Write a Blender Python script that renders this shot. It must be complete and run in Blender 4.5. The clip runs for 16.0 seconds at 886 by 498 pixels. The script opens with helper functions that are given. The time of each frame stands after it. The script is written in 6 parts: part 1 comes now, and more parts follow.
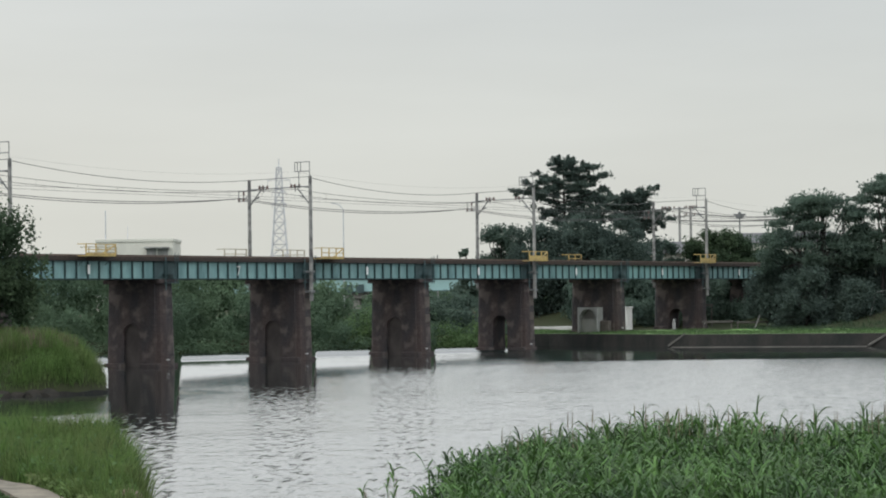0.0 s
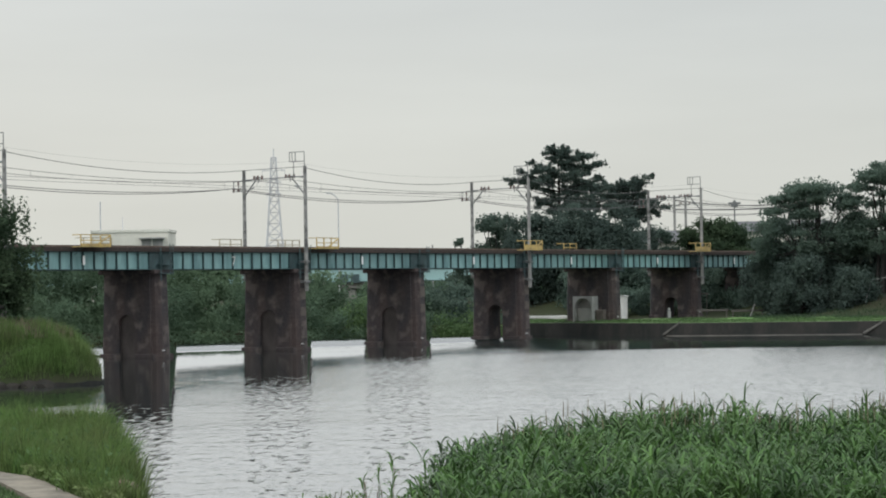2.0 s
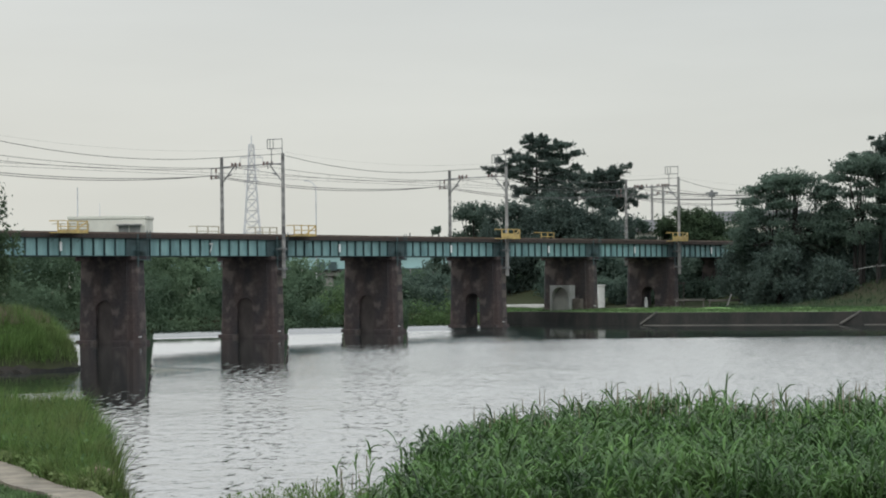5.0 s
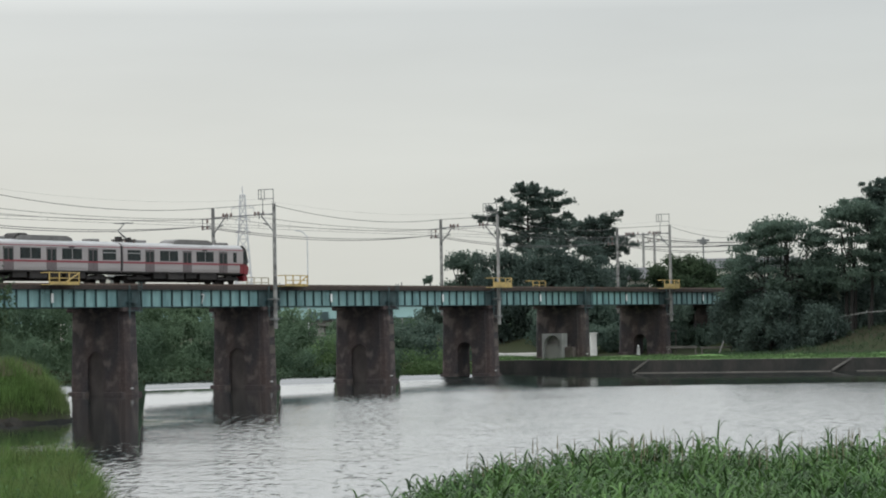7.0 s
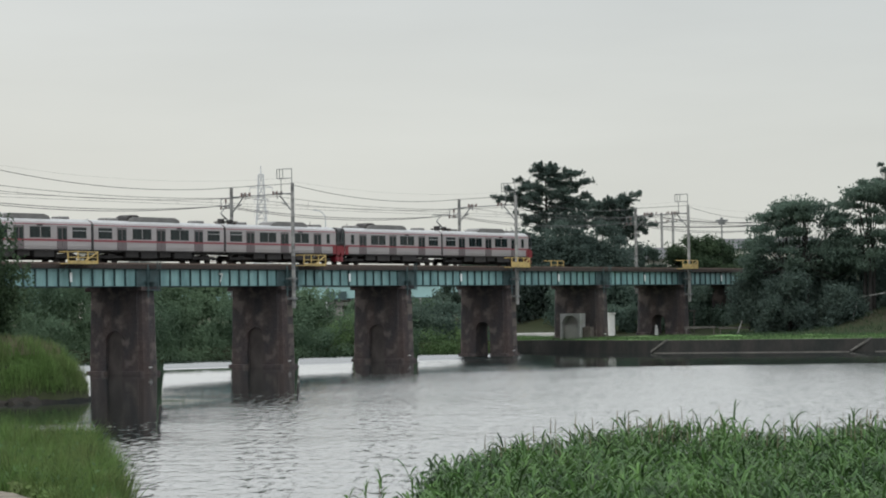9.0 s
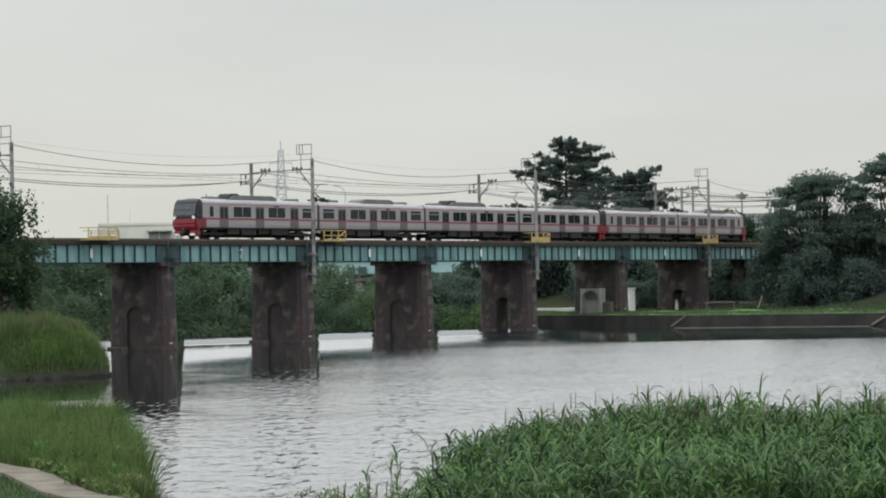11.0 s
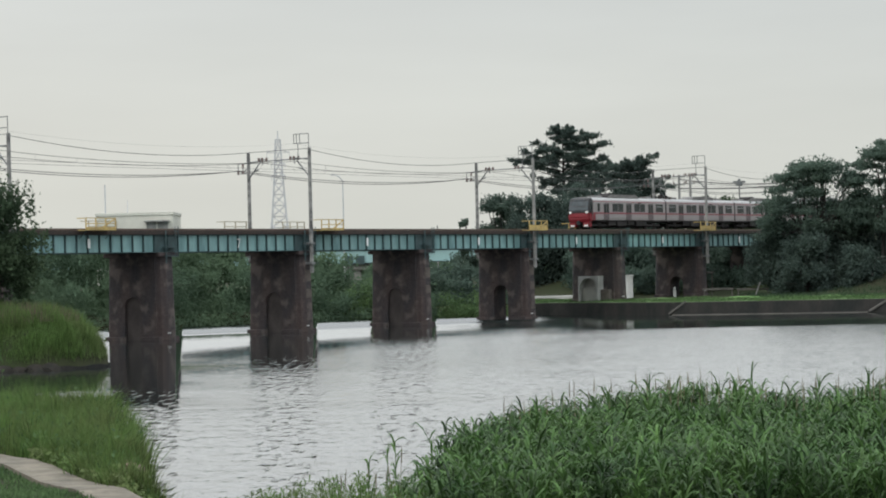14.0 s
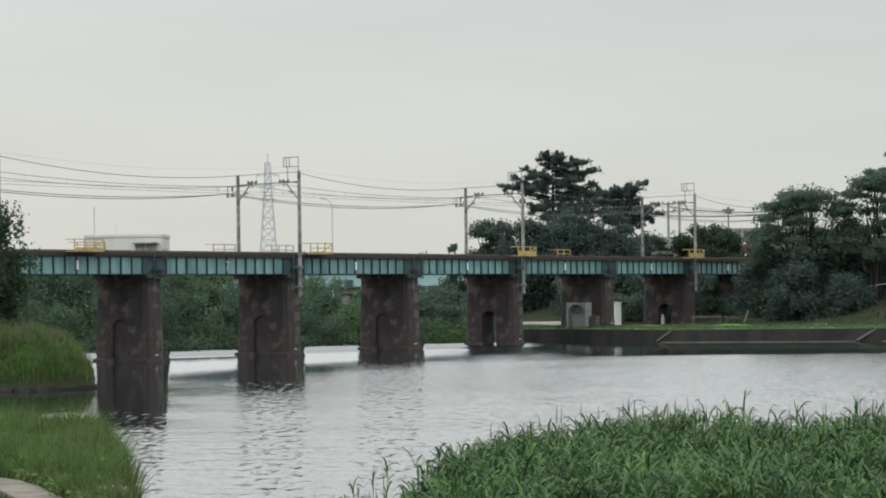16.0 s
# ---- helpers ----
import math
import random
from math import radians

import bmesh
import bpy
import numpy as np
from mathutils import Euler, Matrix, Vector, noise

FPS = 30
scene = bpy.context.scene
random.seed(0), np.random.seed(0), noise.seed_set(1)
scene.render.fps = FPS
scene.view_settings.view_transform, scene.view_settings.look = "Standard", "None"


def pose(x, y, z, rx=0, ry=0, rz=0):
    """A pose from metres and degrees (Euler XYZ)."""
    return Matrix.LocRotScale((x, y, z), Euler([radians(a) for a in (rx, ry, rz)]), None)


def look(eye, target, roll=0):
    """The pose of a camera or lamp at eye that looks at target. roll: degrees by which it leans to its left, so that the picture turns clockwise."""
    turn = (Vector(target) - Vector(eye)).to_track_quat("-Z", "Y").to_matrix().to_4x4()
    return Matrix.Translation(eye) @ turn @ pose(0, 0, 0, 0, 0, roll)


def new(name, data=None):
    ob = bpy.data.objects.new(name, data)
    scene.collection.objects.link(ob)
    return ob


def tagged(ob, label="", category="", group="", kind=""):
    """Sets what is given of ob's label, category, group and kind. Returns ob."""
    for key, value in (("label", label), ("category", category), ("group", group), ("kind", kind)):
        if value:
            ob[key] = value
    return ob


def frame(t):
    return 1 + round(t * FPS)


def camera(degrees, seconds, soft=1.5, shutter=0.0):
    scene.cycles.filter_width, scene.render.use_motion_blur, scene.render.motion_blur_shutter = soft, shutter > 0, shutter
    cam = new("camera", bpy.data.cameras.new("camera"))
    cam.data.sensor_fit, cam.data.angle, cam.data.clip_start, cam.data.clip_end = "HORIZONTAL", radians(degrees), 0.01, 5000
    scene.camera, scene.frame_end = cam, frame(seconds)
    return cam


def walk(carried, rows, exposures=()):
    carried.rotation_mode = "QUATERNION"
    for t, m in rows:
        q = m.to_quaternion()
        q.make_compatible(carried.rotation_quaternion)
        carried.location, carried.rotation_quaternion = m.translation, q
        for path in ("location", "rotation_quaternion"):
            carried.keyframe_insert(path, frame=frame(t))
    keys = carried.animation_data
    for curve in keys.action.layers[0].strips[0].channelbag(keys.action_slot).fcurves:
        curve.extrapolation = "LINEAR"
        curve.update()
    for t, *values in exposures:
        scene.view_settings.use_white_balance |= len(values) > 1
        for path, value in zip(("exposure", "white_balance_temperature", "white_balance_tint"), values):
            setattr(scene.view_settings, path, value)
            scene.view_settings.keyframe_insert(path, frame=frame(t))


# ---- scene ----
# ---- camera: stands on the river bank, hand-held, long lens ----
cam = camera(20.2, 16.0, soft=1.95)
EYE_Z = 5.36
AIM = [(0.0, 0.032, 91.155, -0.752), (0.5, 0.055, 91.242, -0.881), (1.0, -0.089, 91.205, -0.794), (1.5, -0.205, 91.063, -0.817),
       (2.0, -0.079, 90.912, -0.957), (2.5, 0.064, 90.596, -1.021), (3.0, 0.132, 90.496, -0.966), (3.5, 0.001, 90.508, -0.806),
       (4.0, -0.238, 90.556, -0.709), (6.3, -0.88, 91.151, -0.734), (6.5, -0.896, 91.395, -0.811), (7.0, -0.804, 91.76, -1.038),
       (7.5, -0.726, 91.707, -1.13), (8.0, -0.74, 91.498, -1.099), (8.5, -0.623, 91.375, -0.975), (9.0, -0.376, 91.302, -0.931),
       (9.5, -0.147, 91.104, -0.972), (10.0, 0.033, 90.948, -0.979), (12.5, 0.139, 90.583, -1.244), (13.0, 0.065, 90.562, -1.479),
       (13.5, 0.059, 90.543, -1.454), (14.0, 0.046, 90.472, -1.369), (14.5, -0.231, 90.638, -1.117), (15.0, -0.207, 90.819, -0.932),
       (15.5, -0.217, 90.966, -0.824), (16.0, -0.224, 91.042, -0.773)]
PATH = [(t, pose(0, 0, EYE_Z, 0, 0, rz) @ pose(0, 0, 0, rx) @ pose(0, 0, 0, 0, 0, roll)) for t, rz, rx, roll in AIM]
walk(cam, PATH)

# ---- world: a thin overcast with a faint warm glow low down ----
world = bpy.data.worlds.new("overcast_sky")
scene.world = world
world.use_nodes = True
wn, wl = world.node_tree.nodes, world.node_tree.links
wn.clear()
sky = wn.new("ShaderNodeTexSky")
sky.sky_type, sky.sun_disc = "NISHITA", False
sky.sun_elevation, sky.sun_rotation = radians(38), radians(-35)
sky.dust_density = 4
w_out, w_bg = wn.new("ShaderNodeOutputWorld"), wn.new("ShaderNodeBackground")
w_co, w_sep = wn.new("ShaderNodeTexCoord"), wn.new("ShaderNodeSeparateXYZ")
w_ramp = wn.new("ShaderNodeValToRGB")
w_ramp.color_ramp.elements[0].position, w_ramp.color_ramp.elements[0].color = 0.0, (0.715, 0.73, 0.675, 1)
w_ramp.color_ramp.elements[1].position, w_ramp.color_ramp.elements[1].color = 0.125, (0.63, 0.665, 0.665, 1)
w_mid = w_ramp.color_ramp.elements.new(0.175)
w_mid.color = (1.20, 1.25, 1.25, 1)
w_top = w_ramp.color_ramp.elements.new(0.8)
w_top.color = (1.85, 1.98, 2.08, 1)
w_map, w_noise = wn.new("ShaderNodeMapping"), wn.new("ShaderNodeTexNoise")
w_map.inputs["Scale"].default_value = (1.6, 1.6, 9.0)
w_noise.inputs["Scale"].default_value, w_noise.inputs["Detail"].default_value = 2.2, 5
w_cl = wn.new("ShaderNodeMapRange")
w_cl.inputs["To Min"].default_value, w_cl.inputs["To Max"].default_value = 0.93, 1.05
w_cl.inputs["From Min"].default_value, w_cl.inputs["From Max"].default_value = 0.3, 0.7
w_mul, w_mix, w_sky = wn.new("ShaderNodeVectorMath"), wn.new("ShaderNodeMix"), wn.new("ShaderNodeVectorMath")
w_mul.operation, w_sky.operation, w_mix.data_type = "SCALE", "SCALE", "RGBA"
w_sky.inputs["Scale"].default_value = 0.1
w_mix.inputs["Factor"].default_value = 0.1
wl.new(w_co.outputs["Generated"], w_sep.inputs[0])
wl.new(w_sep.outputs["Z"], w_ramp.inputs[0])
wl.new(w_co.outputs["Generated"], w_map.inputs["Vector"])
wl.new(w_map.outputs[0], w_noise.inputs["Vector"])
wl.new(w_noise.outputs["Fac"], w_cl.inputs["Value"])
wl.new(w_ramp.outputs[0], w_mul.inputs[0])
wl.new(w_cl.outputs[0], w_mul.inputs["Scale"])
wl.new(sky.outputs[0], w_sky.inputs[0])
wl.new(w_mul.outputs[0], w_mix.inputs["A"])
wl.new(w_sky.outputs[0], w_mix.inputs["B"])
wl.new(w_mix.outputs["Result"], w_bg.inputs["Color"])
wl.new(w_bg.outputs[0], w_out.inputs[0])
w_bg.inputs["Strength"].default_value = 1.0

sun = new("sun", bpy.data.lights.new("sun", "SUN"))
sun.data.energy, sun.data.angle, sun.data.color = 1.0, radians(20), (1.0, 0.95, 0.87)
sun.matrix_world = look((-60, 40, 90), (0, 120, 0))

# ---- materials ----
def material(name, colour, rough=0.8, metal=0.0, vary=0.25, scale=3.0, fine=30.0, bump=0.2, second=None, stretch=(1, 1, 1), obj_random=0.0, island=0.0, spec=0.5):
    """Noise at two scales mixes the colour with a second one; fine noise gives the relief."""
    m = bpy.data.materials.new(name)
    m.use_nodes = True
    n, l = m.node_tree.nodes, m.node_tree.links
    b = n["Principled BSDF"]
    b.inputs["Roughness"].default_value, b.inputs["Metallic"].default_value = rough, metal
    b.inputs["Specular IOR Level"].default_value = spec
    co, mp = n.new("ShaderNodeTexCoord"), n.new("ShaderNodeMapping")
    mp.inputs["Scale"].default_value = stretch
    l.new(co.outputs["Object"], mp.inputs["Vector"])
    big, small = n.new("ShaderNodeTexNoise"), n.new("ShaderNodeTexNoise")
    big.inputs["Scale"].default_value, big.inputs["Detail"].default_value = scale, 4
    small.inputs["Scale"].default_value, small.inputs["Detail"].default_value = fine, 3
    l.new(mp.outputs[0], big.inputs["Vector"])
    l.new(mp.outputs[0], small.inputs["Vector"])
    mix, ramp = n.new("ShaderNodeMix"), n.new("ShaderNodeMapRange")
    mix.data_type = "RGBA"
    second = second or tuple(c * (1 - vary) for c in colour)
    mix.inputs["A"].default_value, mix.inputs["B"].default_value = (*colour, 1), (*second, 1)
    ramp.inputs["From Min"].default_value, ramp.inputs["From Max"].default_value = 0.36, 0.66
    l.new(big.outputs["Fac"], ramp.inputs["Value"])
    l.new(ramp.outputs[0], mix.inputs["Factor"])
    hsv, val = n.new("ShaderNodeHueSaturation"), n.new("ShaderNodeMapRange")
    val.inputs["To Min"].default_value, val.inputs["To Max"].default_value = 1 - vary * 0.6, 1 + vary * 0.6
    l.new(small.outputs["Fac"], val.inputs["Value"])
    l.new(mix.outputs["Result"], hsv.inputs["Color"])
    if obj_random or island:
        src = n.new("ShaderNodeObjectInfo").outputs["Random"] if obj_random else n.new("ShaderNodeNewGeometry").outputs["Random Per Island"]
        k = obj_random or island
        r2, mul = n.new("ShaderNodeMapRange"), n.new("ShaderNodeMath")
        r2.inputs["To Min"].default_value, r2.inputs["To Max"].default_value = 1 - k, 1 + k
        mul.operation = "MULTIPLY"
        l.new(src, r2.inputs["Value"])
        l.new(val.outputs[0], mul.inputs[0])
        l.new(r2.outputs[0], mul.inputs[1])
        l.new(mul.outputs[0], hsv.inputs["Value"])
    else:
        l.new(val.outputs[0], hsv.inputs["Value"])
    l.new(hsv.outputs[0], b.inputs["Base Color"])
    if bump:
        bp = n.new("ShaderNodeBump")
        bp.inputs["Strength"].default_value, bp.inputs["Distance"].default_value = bump, 0.03
        l.new(small.outputs["Fac"], bp.inputs["Height"])
        l.new(bp.outputs[0], b.inputs["Normal"])
    return m


def leaf_material(name, colour, second, scale, island=0.4, gloss=0.06, through_light=0.45):
    """Leaf: soft gloss on top, and some light let through from behind."""
    m = material(name, colour, 0.55, vary=0.35, scale=scale, fine=3, bump=0, island=island, second=second, spec=gloss)
    n, l = m.node_tree.nodes, m.node_tree.links
    b, out = n["Principled BSDF"], n["Material Output"]
    tr, mix = n.new("ShaderNodeBsdfTranslucent"), n.new("ShaderNodeMixShader")
    mix.inputs[0].default_value = through_light
    l.new(b.inputs["Base Color"].links[0].from_socket, tr.inputs["Color"])
    l.new(b.outputs[0], mix.inputs[1])
    l.new(tr.outputs[0], mix.inputs[2])
    l.new(mix.outputs[0], out.inputs["Surface"])
    return m


def brick_material(name):
    """Soot-dark red brick in courses, wetter and blacker in patches."""
    m = material(name, (0.064, 0.046, 0.043), 0.9, vary=0.6, scale=0.7, fine=7.0, bump=0.4, second=(0.025, 0.025, 0.029), stretch=(1, 1, 0.35))
    n, l = m.node_tree.nodes, m.node_tree.links
    b = n["Principled BSDF"]
    was = b.inputs["Base Color"].links[0].from_socket
    co, sep, com = n.new("ShaderNodeTexCoord"), n.new("ShaderNodeSeparateXYZ"), n.new("ShaderNodeCombineXYZ")
    add = n.new("ShaderNodeMath")
    l.new(co.outputs["Object"], sep.inputs[0])
    l.new(sep.outputs["X"], add.inputs[0])
    l.new(sep.outputs["Y"], add.inputs[1])
    l.new(add.outputs[0], com.inputs["X"])
    l.new(sep.outputs["Z"], com.inputs["Y"])
    br = n.new("ShaderNodeTexBrick")
    br.inputs["Scale"].default_value = 1.0
    br.inputs["Brick Width"].default_value, br.inputs["Row Height"].default_value, br.inputs["Mortar Size"].default_value = 0.23, 0.075, 0.008
    br.inputs["Color1"].default_value, br.inputs["Color2"].default_value = (1, 1, 1, 1), (0.62, 0.58, 0.56, 1)
    br.inputs["Mortar"].default_value = (1.25, 1.3, 1.3, 1)
    l.new(com.outputs[0], br.inputs["Vector"])
    mul = n.new("ShaderNodeMix")
    mul.data_type, mul.blend_type = "RGBA", "MULTIPLY"
    mul.inputs["Factor"].default_value = 1.0
    l.new(was, mul.inputs["A"])
    l.new(br.outputs["Color"], mul.inputs["B"])
    # pale limey patches where the face has weathered
    pat, rng_, pale = n.new("ShaderNodeTexNoise"), n.new("ShaderNodeMapRange"), n.new("ShaderNodeMix")
    pat.inputs["Scale"].default_value, pat.inputs["Detail"].default_value = 0.7, 5
    l.new(co.outputs["Object"], pat.inputs["Vector"])
    l.new(pat.outputs["Fac"], rng_.inputs["Value"])
    for key, val in (("From Min", 0.52), ("From Max", 0.64), ("To Min", 0.0), ("To Max", 0.65)):
        rng_.inputs[key].default_value = val
    pale.data_type = "RGBA"
    pale.inputs["B"].default_value = (0.150, 0.122, 0.108, 1)
    l.new(rng_.outputs[0], pale.inputs["Factor"])
    l.new(mul.outputs["Result"], pale.inputs["A"])
    l.new(pale.outputs["Result"], b.inputs["Base Color"])
    return m


def water_material(name):
    m = bpy.data.materials.new(name)
    m.use_nodes = True
    n, l = m.node_tree.nodes, m.node_tree.links
    b = n["Principled BSDF"]
    b.inputs["Base Color"].default_value = (0.016, 0.021, 0.020, 1)
    b.inputs["IOR"].default_value, b.inputs["Roughness"].default_value = 1.9, 0.02
    co = n.new("ShaderNodeTexCoord")
    height = None
    for size, stretch, weight, detail in ((3.0, (0.3, 1.0, 1), 0.25, 1), (1.3, (1.0, 0.5, 1), 1.0, 2), (3.6, (1.0, 0.5, 1), 0.38, 2)):
        mp, no, mul = n.new("ShaderNodeMapping"), n.new("ShaderNodeTexNoise"), n.new("ShaderNodeMath")
        mp.inputs["Scale"].default_value = stretch
        no.inputs["Scale"].default_value, no.inputs["Detail"].default_value = size, detail
        mul.operation, mul.inputs[1].default_value = "MULTIPLY", weight
        l.new(co.outputs["Object"], mp.inputs["Vector"])
        l.new(mp.outputs[0], no.inputs["Vector"])
        l.new(no.outputs["Fac"], mul.inputs[0])
        if height:
            add = n.new("ShaderNodeMath")
            l.new(height, add.inputs[0])
            l.new(mul.outputs[0], add.inputs[1])
            height = add.outputs[0]
        else:
            height = mul.outputs[0]
    # the breeze ruffles open water; it is calmer among the piers upstream and in the lee of the far revetment
    def maths(op, a, b):
        q = n.new("ShaderNodeMath")
        q.operation = op
        for k, v in enumerate((a, b)):
            if isinstance(v, float):
                q.inputs[k].default_value = v
            else:
                l.new(v, q.inputs[k])
        return q.outputs[0]

    def ease(v, lo, hi, a, b):
        q = n.new("ShaderNodeMapRange")
        q.interpolation_type = "SMOOTHSTEP"
        for key, val in (("From Min", lo), ("From Max", hi), ("To Min", a), ("To Max", b)):
            q.inputs[key].default_value = val
        l.new(v, q.inputs["Value"])
        return q.outputs[0]

    gmap, gust, sep = n.new("ShaderNodeMapping"), n.new("ShaderNodeTexNoise"), n.new("ShaderNodeSeparateXYZ")
    gmap.inputs["Scale"].default_value = (0.35, 1.6, 1)
    gust.inputs["Scale"].default_value, gust.inputs["Detail"].default_value = 0.05, 3
    l.new(co.outputs["Object"], gmap.inputs["Vector"])
    l.new(co.outputs["Object"], sep.inputs[0])
    l.new(gmap.outputs[0], gust.inputs["Vector"])
    wob = maths("MULTIPLY", maths("SUBTRACT", gust.outputs["Fac"], 0.5), 34.0)
    open_water = maths("ADD", maths("ADD", sep.outputs["X"], maths("MULTIPLY", sep.outputs["Y"], -0.1)), wob)
    ruffle = ease(open_water, -38.0, -8.0, WATER_CALM, WATER_ROUGH)
    lee = maths("MULTIPLY", ease(maths("ADD", sep.outputs["Y"], maths("MULTIPLY", wob, 0.25)), 205.0, 213.0, 0.0, 1.0), ease(sep.outputs["X"], 4.0, 14.0, 0.0, 0.8))
    ruffle = maths("MULTIPLY", ruffle, maths("SUBTRACT", 1.0, lee))
    # added calm strips run from piers to camera to hold their reflections, narrowing and breaking up
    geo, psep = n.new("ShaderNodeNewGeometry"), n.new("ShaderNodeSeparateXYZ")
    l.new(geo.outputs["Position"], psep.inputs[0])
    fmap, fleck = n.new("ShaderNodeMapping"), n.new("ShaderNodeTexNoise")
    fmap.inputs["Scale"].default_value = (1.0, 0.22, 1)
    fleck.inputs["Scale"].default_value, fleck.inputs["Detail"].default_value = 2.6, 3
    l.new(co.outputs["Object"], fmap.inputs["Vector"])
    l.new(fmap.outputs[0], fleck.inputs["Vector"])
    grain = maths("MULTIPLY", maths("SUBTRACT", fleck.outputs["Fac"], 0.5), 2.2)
    calm_strip = None
    for x0, y0, drift, taper, y_end, y_solid, rest in REFLECTION_STRIPS:
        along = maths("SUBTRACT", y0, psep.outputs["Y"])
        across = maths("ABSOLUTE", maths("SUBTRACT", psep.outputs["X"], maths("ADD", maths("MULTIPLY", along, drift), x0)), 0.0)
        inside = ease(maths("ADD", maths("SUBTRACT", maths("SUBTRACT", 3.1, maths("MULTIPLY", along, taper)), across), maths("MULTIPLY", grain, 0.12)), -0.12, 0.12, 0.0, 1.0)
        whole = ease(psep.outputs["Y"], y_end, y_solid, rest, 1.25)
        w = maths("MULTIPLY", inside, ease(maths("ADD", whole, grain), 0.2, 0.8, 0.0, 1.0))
        calm_strip = w if calm_strip is None else maths("MAXIMUM", calm_strip, w)
    rippled = maths("SUBTRACT", 1.0, calm_strip)
    ruffle = maths("ADD", maths("MULTIPLY", ruffle, rippled), maths("MULTIPLY", calm_strip, 0.008))
    gm = n.new("ShaderNodeMath")
    gm.operation = "MULTIPLY"
    l.new(height, gm.inputs[0])
    l.new(ruffle, gm.inputs[1])
    bp = n.new("ShaderNodeBump")
    bp.inputs["Strength"].default_value, bp.inputs["Distance"].default_value = 1.0, 1.0
    l.new(gm.outputs[0], bp.inputs["Height"])
    # at so low a view only the wave faces turned to the bank are seen: they lean towards it
    behind = maths("MULTIPLY", ease(maths("ADD", sep.outputs["Y"], maths("MULTIPLY", sep.outputs["X"], -0.75)), 240.0, 250.0, 0.0, 0.2), ease(sep.outputs["X"], 2.0, 10.0, 1.0, 0.0))
    sheltered = maths("MULTIPLY", ease(open_water, -36.0, -28.0, 0.032, 0.0), ease(sep.outputs["Y"], 146.0, 168.0, 1.0, 0.0))
    lean = maths("MULTIPLY", maths("ADD", maths("SUBTRACT", 0.044, sheltered), ease(open_water, -24.0, -2.0, 0.0, 0.028)), maths("SUBTRACT", 1.0, lee))
    lean = maths("ADD", maths("ADD", lean, behind), maths("MULTIPLY", ease(sep.outputs["Y"], 140.0, 200.0, 0.0, 0.03), ease(sep.outputs["X"], 2.0, 10.0, 1.0, 0.0)))
    lean = maths("MULTIPLY", lean, rippled)
    com, add, nrm = n.new("ShaderNodeCombineXYZ"), n.new("ShaderNodeVectorMath"), n.new("ShaderNodeVectorMath")
    nrm.operation = "NORMALIZE"
    l.new(maths("MULTIPLY", lean, -1.0), com.inputs["Y"])
    l.new(bp.outputs[0], add.inputs[0])
    l.new(com.outputs[0], add.inputs[1])
    l.new(add.outputs[0], nrm.inputs[0])
    l.new(nrm.outputs[0], b.inputs["Normal"])
    return m


WATER_CALM, WATER_ROUGH = 0.014, 0.085
# each added calm strip: where it starts, its sideways drift, how it narrows, where it has broken up and where it is
# whole
REFLECTION_STRIPS = ((-25.8, 213.0, 0.1206, 0.016, 84.0, 140.0, 0.34), (-15.2, 231.5, 0.0654, 0.014, 108.0, 192.0, 0.19), (-4.15, 238.5, 0.017, 0.013, 160.0, 228.0, 0.14))
M_BRICK = brick_material("soot_dark_brick")
M_CONC = material("weathered_concrete", (0.25, 0.24, 0.22), 0.85, vary=0.3, scale=0.8, fine=12, second=(0.2, 0.2, 0.19))
M_PORTAL = material("pale_portal_concrete", (0.30, 0.30, 0.29), 0.85, vary=0.3, scale=0.8, fine=10, second=(0.22, 0.22, 0.21))
M_PALE = material("pale_concrete", (0.52, 0.52, 0.50), 0.8, vary=0.25, scale=1.2, fine=15)
M_PATCH = material("mortar_repair", (0.105, 0.088, 0.076), 0.9, vary=0.4, scale=1.5, fine=8)
M_PATH = material("worn_path_concrete", (0.185, 0.160, 0.122), 0.9, vary=0.55, scale=1.7, fine=9, second=(0.085, 0.074, 0.056))
M_INFILL = material("arch_infill_masonry", (0.066, 0.054, 0.050), 0.9, vary=0.4, scale=0.8, fine=8)
M_STONE = material("dark_revetment", (0.034, 0.032, 0.030), 0.9, vary=0.45, scale=0.6, fine=4, bump=0.5, second=(0.020, 0.022, 0.021), stretch=(1, 1, 0.4), spec=0.08)
M_FOOT = material("wet_brown_rock", (0.034, 0.030, 0.026), 0.85, vary=0.5, scale=1.2, fine=6, bump=0.6, second=(0.02, 0.02, 0.018), spec=0.1)
M_BROWNROCK = material("rough_brown_rock", (0.17, 0.12, 0.085), 0.9, vary=0.45, scale=2.0, fine=9, bump=0.6, second=(0.09, 0.07, 0.055))
M_KERB = material("dingy_kerb_concrete", (0.125, 0.118, 0.105), 0.9, vary=0.4, scale=0.8, fine=6, second=(0.075, 0.072, 0.066))
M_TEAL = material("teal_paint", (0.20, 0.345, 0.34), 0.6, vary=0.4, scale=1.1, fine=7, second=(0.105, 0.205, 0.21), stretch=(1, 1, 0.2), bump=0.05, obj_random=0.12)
M_TEALDARK = material("dark_teal_paint", (0.045, 0.085, 0.09), 0.65, vary=0.4, scale=1, fine=8, bump=0.1)
M_RUST = material("rusty_steel_and_timber", (0.056, 0.040, 0.032), 0.9, vary=0.4, scale=1.5, fine=10, second=(0.04, 0.032, 0.03), obj_random=0.2)
M_RAIL = material("worn_rail_steel", (0.16, 0.12, 0.10), 0.5, 0.6, vary=0.3, scale=2, fine=20)
